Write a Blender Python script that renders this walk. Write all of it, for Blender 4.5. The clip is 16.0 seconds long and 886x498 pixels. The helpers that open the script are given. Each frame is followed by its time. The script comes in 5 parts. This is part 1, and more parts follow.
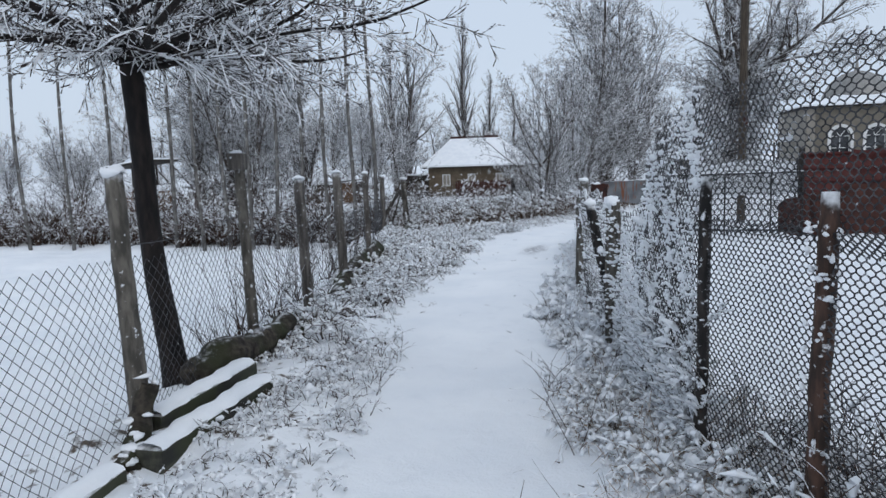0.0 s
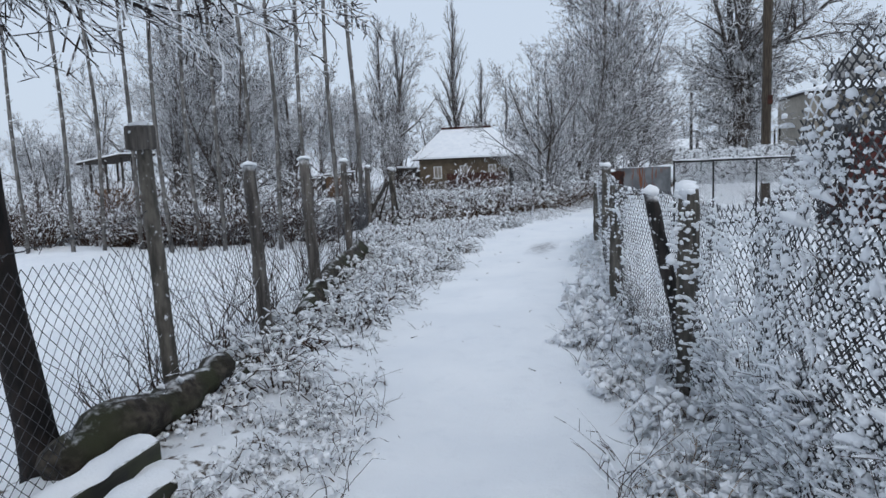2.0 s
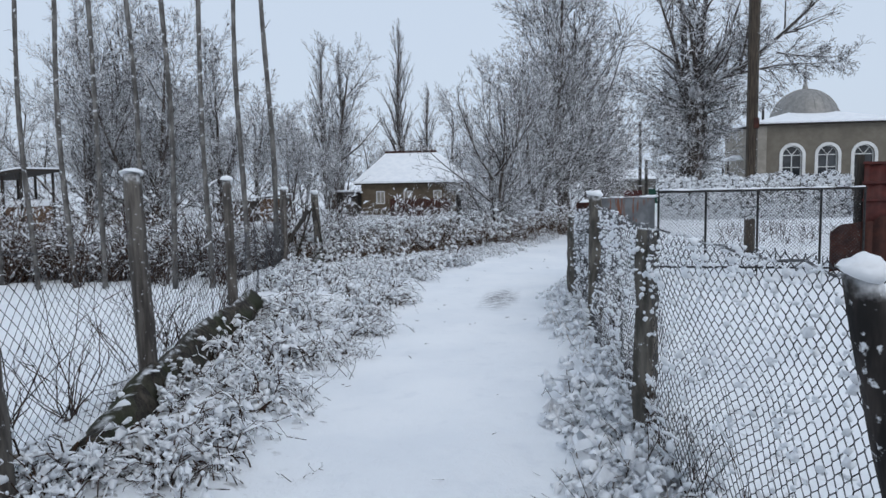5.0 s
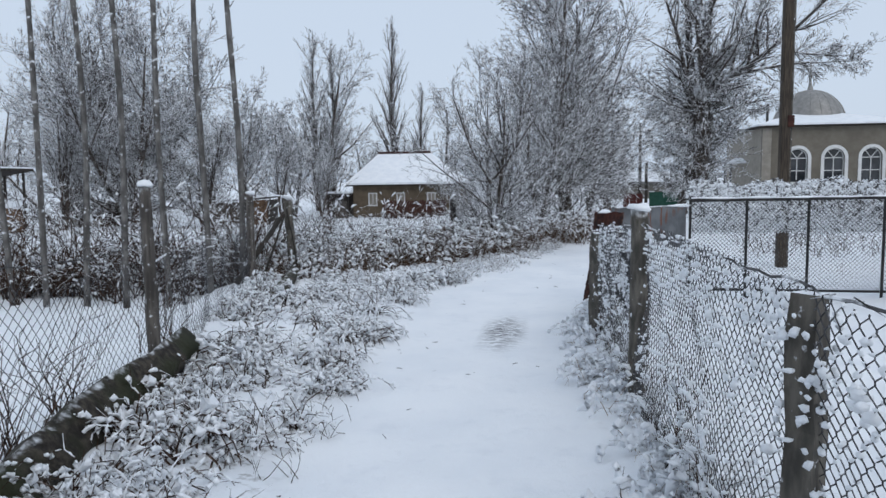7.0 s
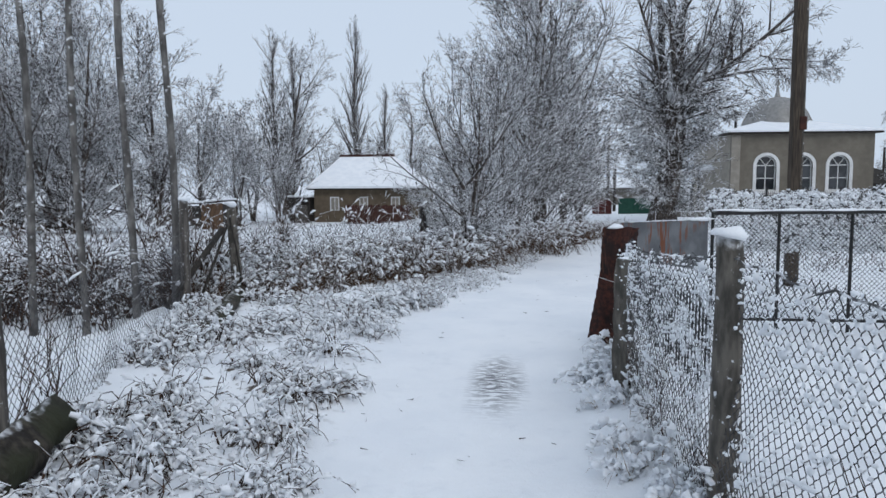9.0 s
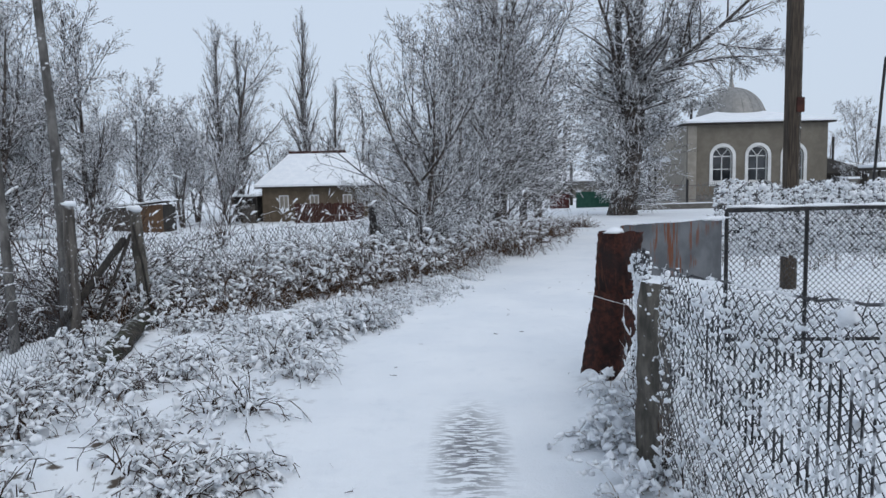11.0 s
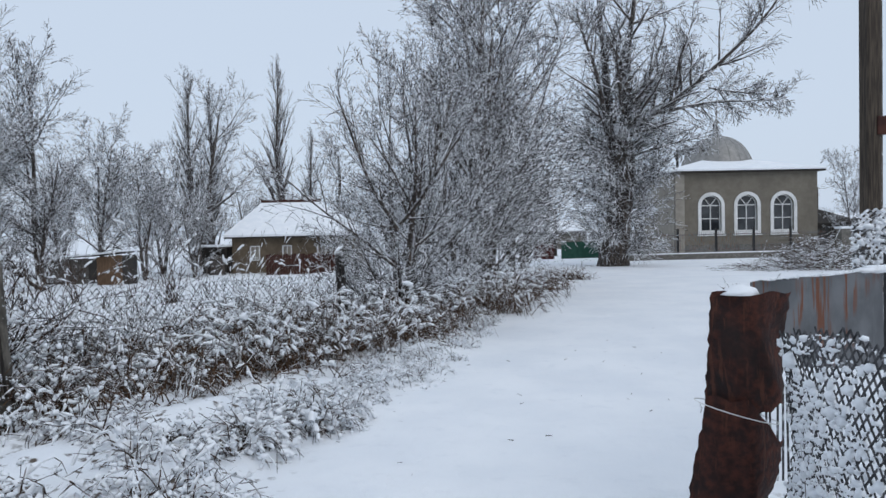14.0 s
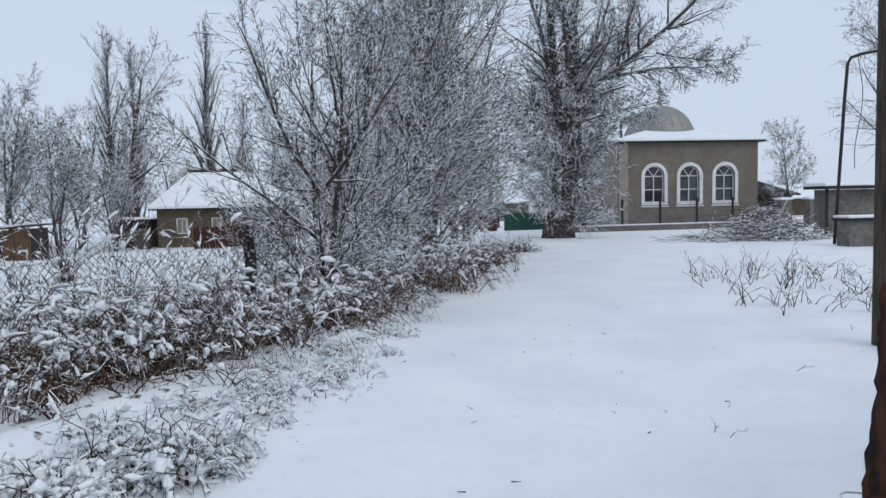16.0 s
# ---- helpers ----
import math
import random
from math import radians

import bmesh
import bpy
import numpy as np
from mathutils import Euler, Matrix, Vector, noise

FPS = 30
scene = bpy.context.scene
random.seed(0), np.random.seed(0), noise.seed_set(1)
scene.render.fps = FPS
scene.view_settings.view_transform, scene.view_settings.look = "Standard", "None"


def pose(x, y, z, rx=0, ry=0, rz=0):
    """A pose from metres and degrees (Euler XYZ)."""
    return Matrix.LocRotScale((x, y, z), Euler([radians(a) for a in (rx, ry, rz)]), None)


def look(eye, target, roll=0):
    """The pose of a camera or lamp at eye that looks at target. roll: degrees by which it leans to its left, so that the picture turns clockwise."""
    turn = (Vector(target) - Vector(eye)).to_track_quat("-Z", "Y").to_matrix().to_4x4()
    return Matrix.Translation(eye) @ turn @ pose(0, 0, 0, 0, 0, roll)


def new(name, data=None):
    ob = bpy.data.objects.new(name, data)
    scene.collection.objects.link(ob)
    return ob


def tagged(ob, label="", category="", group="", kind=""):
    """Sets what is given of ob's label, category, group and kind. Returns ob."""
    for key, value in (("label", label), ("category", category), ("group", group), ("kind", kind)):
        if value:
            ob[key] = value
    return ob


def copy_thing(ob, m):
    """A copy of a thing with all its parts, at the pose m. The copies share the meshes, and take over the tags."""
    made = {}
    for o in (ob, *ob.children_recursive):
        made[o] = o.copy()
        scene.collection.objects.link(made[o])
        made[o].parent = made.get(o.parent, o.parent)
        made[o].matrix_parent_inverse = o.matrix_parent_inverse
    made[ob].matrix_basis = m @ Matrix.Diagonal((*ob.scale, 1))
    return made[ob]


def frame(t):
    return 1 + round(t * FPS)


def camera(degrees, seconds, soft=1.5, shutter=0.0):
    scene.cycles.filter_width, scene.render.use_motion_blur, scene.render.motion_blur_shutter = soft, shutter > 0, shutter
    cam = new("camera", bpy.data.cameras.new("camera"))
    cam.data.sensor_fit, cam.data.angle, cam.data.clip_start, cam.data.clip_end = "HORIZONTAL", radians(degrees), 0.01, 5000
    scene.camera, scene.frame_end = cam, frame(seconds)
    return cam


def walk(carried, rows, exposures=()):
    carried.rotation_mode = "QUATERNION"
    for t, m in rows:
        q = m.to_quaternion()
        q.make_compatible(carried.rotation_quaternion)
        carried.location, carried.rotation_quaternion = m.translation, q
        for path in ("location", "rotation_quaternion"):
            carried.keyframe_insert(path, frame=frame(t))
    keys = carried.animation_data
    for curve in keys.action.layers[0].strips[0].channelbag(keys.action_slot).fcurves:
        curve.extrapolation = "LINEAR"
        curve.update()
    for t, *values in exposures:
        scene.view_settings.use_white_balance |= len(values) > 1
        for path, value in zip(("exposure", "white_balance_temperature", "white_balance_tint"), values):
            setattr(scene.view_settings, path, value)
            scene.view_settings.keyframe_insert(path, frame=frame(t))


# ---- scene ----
cam = camera(64.1, 16.0)
METRES, EYE, TILT, LEAN, TURN = 13.3, 1.55, 0.0, 0.0, 13.8
ROWS = [
    (0.0, 0.0, 0.0, 0.0, -0.22, -6.98, 1.79),
    (0.5, 0.0018, 0.0327, 0.0001, -0.03, -6.85, 1.7),
    (1.0, -0.0007, 0.0666, -0.0024, 0.06, -6.91, 1.99),
    (1.5, -0.0019, 0.0992, -0.0066, -0.26, -7.13, 2.36),
    (2.0, -0.0023, 0.1333, -0.0083, -0.97, -7.57, 2.51),
    (2.5, -0.0009, 0.1696, -0.0091, -2.03, -7.89, 2.39),
    (3.0, 0.0063, 0.2026, -0.009, -3.05, -7.69, 1.94),
    (3.5, 0.0065, 0.2337, -0.0112, -3.95, -6.92, 1.43),
    (4.0, 0.0108, 0.2674, -0.0123, -4.67, -5.93, 1.08),
    (6.5, 0.0246, 0.4306, -0.0123, -5.71, -5.59, 1.11),
    (7.0, 0.0308, 0.4606, -0.0092, -5.78, -5.57, 0.81),
    (7.5, 0.0304, 0.4902, -0.0096, -5.96, -5.36, 0.48),
    (8.0, 0.0313, 0.518, -0.0107, -6.47, -5.12, 0.17),
    (8.5, 0.034, 0.5492, -0.0085, -7.42, -5.05, 0.11),
    (9.0, 0.0343, 0.5811, -0.0075, -8.76, -5.27, 0.31),
    (9.5, 0.041, 0.6118, -0.0074, -10.3, -5.75, 0.64),
    (12.0, 0.0641, 0.7514, -0.0083, -12.74, -5.25, 1.36),
    (12.5, 0.0695, 0.7796, -0.0089, -12.78, -4.28, 1.51),
    (13.0, 0.0722, 0.8091, -0.0134, -12.99, -3.23, 1.52),
    (13.5, 0.0778, 0.8368, -0.0164, -13.5, -2.17, 1.37),
    (14.0, 0.0858, 0.8661, -0.0174, -14.27, -1.52, 1.15),
    (14.5, 0.0923, 0.8956, -0.0189, -15.35, -1.51, 0.97),
    (15.0, 0.104, 0.9247, -0.0213, -16.67, -2.1, 1.02),
    (15.5, 0.1141, 0.9539, -0.025, -17.87, -3.06, 1.1),
    (16.0, 0.1244, 0.9839, -0.0249, -19.05, -3.82, 1.14),
]
walk(cam, [(t, pose(0, 0, EYE, TILT, LEAN, TURN) @ pose(METRES * x, METRES * y, METRES * z, 90 + pitch, roll, yaw)) for t, x, y, z, yaw, pitch, roll in ROWS])

# ---- light ----
world = bpy.data.worlds.new("overcast_sky")
scene.world = world
world.use_nodes = True
wn, wl = world.node_tree.nodes, world.node_tree.links
wn.clear()
sky = wn.new("ShaderNodeTexSky")
sky.sky_type, sky.sun_disc = "NISHITA", False
sky.sun_elevation, sky.sun_rotation = radians(42), radians(150)
sky.air_density, sky.dust_density, sky.ozone_density = 1.0, 3.0, 1.0
cover = wn.new("ShaderNodeMix")
cover.data_type = "RGBA"
cover.inputs[0].default_value = 0.9
cover.inputs[7].default_value = (5.9, 6.85, 8.2, 1)
bg = wn.new("ShaderNodeBackground")
bg.inputs["Strength"].default_value = 0.106
wout = wn.new("ShaderNodeOutputWorld")
wl.new(sky.outputs[0], cover.inputs[6])
wl.new(cover.outputs[2], bg.inputs["Color"])
wl.new(bg.outputs[0], wout.inputs[0])

sun = bpy.data.lights.new("sun", "SUN")
sun.energy, sun.angle, sun.color = 0.6, radians(40), (1.0, 0.97, 0.93)
sun_ob = new("sun", sun)
sun_ob.matrix_world = look((10, -18, 20), (0, 0, 0))


# ---- materials ----
class Mat:
    """A small builder of node materials."""

    def __init__(self, name, rough=0.8, metal=0.0, spec=0.3):
        self.m = bpy.data.materials.new(name)
        self.m.use_nodes = True
        self.n, self.l = self.m.node_tree.nodes, self.m.node_tree.links
        self.b = self.n["Principled BSDF"]
        self.b.inputs["Roughness"].default_value = rough
        self.b.inputs["Metallic"].default_value = metal
        self.b.inputs["Specular IOR Level"].default_value = spec
        self.co = self.n.new("ShaderNodeTexCoord").outputs["Object"]

    def noise(self, scale, detail=4, stretch=None, rough=0.55):
        t = self.n.new("ShaderNodeTexNoise")
        t.inputs["Scale"].default_value, t.inputs["Detail"].default_value = scale, detail
        t.inputs["Roughness"].default_value = rough
        src = self.co
        if stretch:
            mp = self.n.new("ShaderNodeMapping")
            mp.inputs["Scale"].default_value = stretch
            self.l.new(src, mp.inputs[0])
            src = mp.outputs[0]
        self.l.new(src, t.inputs["Vector"])
        return t.outputs["Fac"]

    def span(self, src, a, b, c=0.0, d=1.0):
        r = self.n.new("ShaderNodeMapRange")
        r.interpolation_type = "SMOOTHSTEP"
        for k, v in zip((1, 2, 3, 4), (a, b, c, d)):
            r.inputs[k].default_value = v
        self.l.new(src, r.inputs[0])
        return r.outputs[0]

    def math(self, op, a, b):
        x = self.n.new("ShaderNodeMath")
        x.operation = op
        for i, v in enumerate((a, b)):
            if isinstance(v, (int, float)):
                x.inputs[i].default_value = v
            else:
                self.l.new(v, x.inputs[i])
        return x.outputs[0]

    def mix(self, fac, a, b):
        x = self.n.new("ShaderNodeMix")
        x.data_type = "RGBA"
        for i, v in ((0, fac), (6, a), (7, b)):
            if isinstance(v, (int, float)):
                x.inputs[i].default_value = v
            elif isinstance(v, tuple):
                x.inputs[i].default_value = (*v, 1)
            else:
                self.l.new(v, x.inputs[i])
        return x.outputs[2]

    def up(self):
        g = self.n.new("ShaderNodeNewGeometry")
        s = self.n.new("ShaderNodeSeparateXYZ")
        self.l.new(g.outputs["Normal"], s.inputs[0])
        return s.outputs[2]

    def island(self):
        return self.n.new("ShaderNodeNewGeometry").outputs["Random Per Island"]

    def rand(self):
        return self.n.new("ShaderNodeObjectInfo").outputs["Random"]

    def attr(self, name):
        a = self.n.new("ShaderNodeAttribute")
        a.attribute_name = name
        return a.outputs["Fac"]

    def bump(self, src, strength, dist):
        b = self.n.new("ShaderNodeBump")
        b.inputs["Strength"].default_value, b.inputs["Distance"].default_value = strength, dist
        self.l.new(src, b.inputs["Height"])
        self.l.new(b.outputs[0], self.b.inputs["Normal"])

    def col(self, src):
        self.l.new(src, self.b.inputs["Base Color"])
        return self.m


SNOW = (0.84, 0.86, 0.89)


def snowed(name, dark, light, scale, frost=0.0, lo=0.15, hi=0.75, stretch=None, rough=0.85, moss=None, relief=0.01):
    """A weathered surface with snow lying on what faces up, and rime over all of it by frost."""
    k = Mat(name, rough)
    grain = k.noise(scale, 6, stretch)
    big = k.noise(scale * 0.17, 3)
    c = k.mix(k.span(grain, 0.35, 0.7), dark, light)
    if moss:
        c = k.mix(k.span(big, 0.42, 0.62), c, moss)
    settle = k.math("ADD", k.up(), k.math("MULTIPLY", k.math("SUBTRACT", k.noise(scale * 0.8, 3), 0.5), 0.9))
    f = k.span(settle, lo, hi)
    if frost:
        f = k.math("MAXIMUM", f, k.math("MULTIPLY", k.span(k.noise(scale * 1.3, 3), 0.66 - 0.3 * frost, 0.76 - 0.3 * frost), 0.85))
    k.bump(grain, 0.6, relief)
    return k.col(k.mix(f, c, SNOW))


def plain(name, a, b, scale, rough=0.8, metal=0.0, stretch=None, relief=0.004, spec=0.3):
    k = Mat(name, rough, metal, spec)
    g = k.noise(scale, 6, stretch)
    big = k.noise(scale * 0.12, 3)
    c = k.mix(k.span(g, 0.3, 0.72), a, b)
    c = k.mix(k.math("MULTIPLY", k.span(big, 0.35, 0.7), 0.35), c, tuple(v * 0.6 for v in a))
    k.bump(g, 0.5, relief)
    return k.col(c)


def make_snow():
    k = Mat("snow", 0.75, spec=0.25)
    fine, big = k.noise(70, 5), k.noise(2.3, 4)
    c = k.mix(k.span(big, 0.3, 0.7), (0.8, 0.825, 0.86), (0.88, 0.895, 0.915))
    c = k.mix(k.math("MULTIPLY", k.span(fine, 0.3, 0.45, 1, 0), 0.2), c, (0.66, 0.69, 0.74))
    k.bump(k.math("ADD", k.math("MULTIPLY", fine, 0.35), big), 0.55, 0.02)
    return k.col(c)


def make_ground():
    k = Mat("trodden_snow", 0.78, spec=0.25)
    fine, mid, big = k.noise(60, 5), k.noise(5.5, 5), k.noise(0.9, 4)
    c = k.mix(k.span(big, 0.3, 0.7), (0.8, 0.825, 0.86), (0.88, 0.895, 0.915))
    c = k.mix(k.math("MULTIPLY", k.span(mid, 0.28, 0.45, 1, 0), 0.25), c, (0.68, 0.71, 0.76))
    litter = k.math("MULTIPLY", k.attr("verge"), k.span(k.noise(9, 6), 0.55, 0.66))
    c = k.mix(litter, c, (0.1, 0.078, 0.06))
    slush = k.math("MULTIPLY", k.attr("slush"), k.span(k.noise(16, 4, (0.6, 2.2, 1)), 0.45, 0.53))
    c = k.mix(slush, c, (0.2, 0.2, 0.213))
    k.bump(k.math("ADD", k.math("MULTIPLY", fine, 0.3), mid), 0.65, 0.035)
    return k.col(c)


def make_rust():
    k = Mat("rusty_sheet", 0.8, 0.1)
    grain, blot, run = k.noise(26, 6), k.noise(4.2, 4), k.noise(5, 5, (7, 7, 0.7))
    c = k.mix(k.span(grain, 0.35, 0.68), (0.022, 0.009, 0.008), (0.068, 0.021, 0.013))
    c = k.mix(k.math("MULTIPLY", k.span(blot, 0.48, 0.6), 0.75), c, (0.014, 0.009, 0.009))
    c = k.mix(k.math("MULTIPLY", k.span(run, 0.55, 0.66), 0.6), c, (0.1, 0.036, 0.02))
    k.bump(k.math("ADD", k.math("MULTIPLY", grain, 0.4), blot), 0.8, 0.03)
    return k.col(c)


M_SNOW = make_snow()
M_GROUND = make_ground()
M_TWIG = snowed("rimed_twigs", (0.016, 0.012, 0.011), (0.055, 0.041, 0.037), 14, 0.46, 0.0, 0.3)
# rimed twigs of distant trees, with haze put into the paler base colour
M_HAZYTWIG = snowed("far_hazy_rimed_twigs", (0.03, 0.025, 0.024), (0.08, 0.066, 0.063), 6, 0.46, -0.02, 0.36)
M_BARK = snowed("grey_bark", (0.025, 0.02, 0.017), (0.11, 0.088, 0.075), 16, 0.2, 0.25, 0.6, (1, 1, 0.25), relief=0.02)
M_DARKBARK = snowed("wet_dark_bark", (0.006, 0.005, 0.005), (0.022, 0.016, 0.014), 18, 0.0, 0.5, 0.95, (1, 1, 0.3), relief=0.02)
M_PALEBARK = snowed("poplar_bark", (0.07, 0.066, 0.062), (0.19, 0.18, 0.17), 10, 0.15, 0.4, 0.9, (1, 1, 0.4))
M_STEM = snowed("dead_stems", (0.05, 0.036, 0.028), (0.14, 0.1, 0.076), 20, 0.1, 0.3, 0.7)
M_BROWNSTEM = snowed("brown_stems", (0.018, 0.01, 0.007), (0.085, 0.047, 0.03), 20, 0.08, 0.4, 0.8)
M_DEADLEAF = snowed("withered_foliage", (0.03, 0.015, 0.008), (0.15, 0.082, 0.042), 18, 0.05, 0.6, 1.1)
M_STRAW = snowed("pale_straw", (0.17, 0.115, 0.075), (0.42, 0.32, 0.23), 20, 0.2, 0.2, 0.7)
M_POST = snowed("weathered_post_wood", (0.05, 0.044, 0.04), (0.15, 0.135, 0.12), 26, 0.1, 0.45, 0.95, (1, 1, 0.12))
M_PALEPOST = snowed("grey_concrete_post", (0.055, 0.05, 0.043), (0.15, 0.135, 0.115), 22, 0.08, 0.45, 0.95, (1, 1, 0.3))
M_BLACKPOST = snowed("black_post", (0.012, 0.011, 0.011), (0.05, 0.042, 0.038), 26, 0.22, 0.35, 0.9, (1, 1, 0.2))
M_BROWNPOST = snowed("rusty_brown_post", (0.03, 0.02, 0.016), (0.10, 0.055, 0.04), 22, 0.2, 0.4, 0.9, (1, 1, 0.3))
M_MOSS = snowed("mossy_wood", (0.016, 0.013, 0.01), (0.07, 0.058, 0.045), 17, 0.0, 0.9, 1.25, moss=(0.032, 0.034, 0.017), relief=0.035)
M_BEAM = snowed("old_beam_wood", (0.03, 0.03, 0.026), (0.08, 0.078, 0.06), 16, 0.0, 0.75, 1.1, (1, 0.15, 1), moss=(0.045, 0.05, 0.028))
M_WIRE = snowed("rimed_wire", (0.02, 0.02, 0.023), (0.075, 0.075, 0.08), 16, 0.1, 1.3, 1.7, rough=0.5)
M_WIRE2 = snowed("snow_caught_wire", (0.02, 0.02, 0.022), (0.07, 0.07, 0.073), 7, 0.6, 0.9, 1.4, rough=0.5)
M_NET = snowed("snow_filled_netting", (0.025, 0.025, 0.027), (0.08, 0.08, 0.083), 12, 0.75, 0.3, 0.9, rough=0.6)
M_IRON = plain("black_iron", (0.018, 0.018, 0.02), (0.05, 0.047, 0.045), 30, 0.55, 0.3)
M_RUST = make_rust()
M_DARKRUST = plain("dark_rusty_sheet", (0.035, 0.014, 0.012), (0.085, 0.03, 0.02), 7, 0.8, 0.1)
M_RED = plain("red_painted_sheet", (0.045, 0.009, 0.008), (0.085, 0.016, 0.012), 8, 0.6, 0.0)
M_GREEN = plain("green_painted_sheet", (0.012, 0.06, 0.042), (0.024, 0.09, 0.062), 5, 0.6)
M_PLASTER = plain("ochre_plaster", (0.165, 0.146, 0.118), (0.205, 0.183, 0.15), 3.0, 0.92)
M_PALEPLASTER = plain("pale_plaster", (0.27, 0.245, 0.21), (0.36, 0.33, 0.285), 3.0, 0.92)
M_HOUSEWALL = plain("clay_house_wall", (0.11, 0.086, 0.06), (0.165, 0.128, 0.09), 2.0, 0.93)
M_WHITE = plain("white_paint", (0.66, 0.66, 0.65), (0.78, 0.78, 0.77), 12, 0.6)
M_DOME = plain("grey_dome_sheet", (0.24, 0.235, 0.225), (0.34, 0.33, 0.315), 4, 0.5, 0.3)
M_CONCRETE = plain("old_concrete", (0.12, 0.112, 0.1), (0.21, 0.198, 0.18), 6, 0.92, relief=0.01)
M_BROWNWOOD = plain("brown_shed_wood", (0.11, 0.065, 0.04), (0.22, 0.14, 0.085), 7, 0.85, stretch=(6, 6, 0.5))
M_SPRUCE = snowed("spruce_needles", (0.015, 0.03, 0.022), (0.03, 0.055, 0.038), 8, 0.12, 0.3, 0.9)
M_BLACKWOOD = plain("tarred_wood", (0.02, 0.018, 0.016), (0.06, 0.05, 0.042), 14, 0.85, stretch=(3, 3, 0.3))
M_POLE = plain("tarred_utility_pole", (0.03, 0.023, 0.018), (0.10, 0.078, 0.058), 14, 0.85, stretch=(4, 4, 0.25), relief=0.008)


def make_galv():
    k = Mat("galvanised_sheet", 0.5, 0.35)
    c = k.mix(k.span(k.noise(5, 4), 0.3, 0.7), (0.10, 0.105, 0.112), (0.17, 0.176, 0.185))
    streak = k.math("MULTIPLY", k.span(k.noise(3.4, 3, (9, 9, 0.8)), 0.5, 0.6), k.span(k.noise(2.6, 2), 0.42, 0.52))
    return k.col(k.mix(streak, c, (0.16, 0.06, 0.03)))


def make_glass():
    k = Mat("dark_window_glass", 0.06, spec=0.6)
    return k.col(k.mix(k.span(k.noise(0.8, 2), 0.35, 0.65), (0.012, 0.014, 0.017), (0.05, 0.055, 0.062)))


M_GALV = make_galv()
M_GLASS = make_glass()


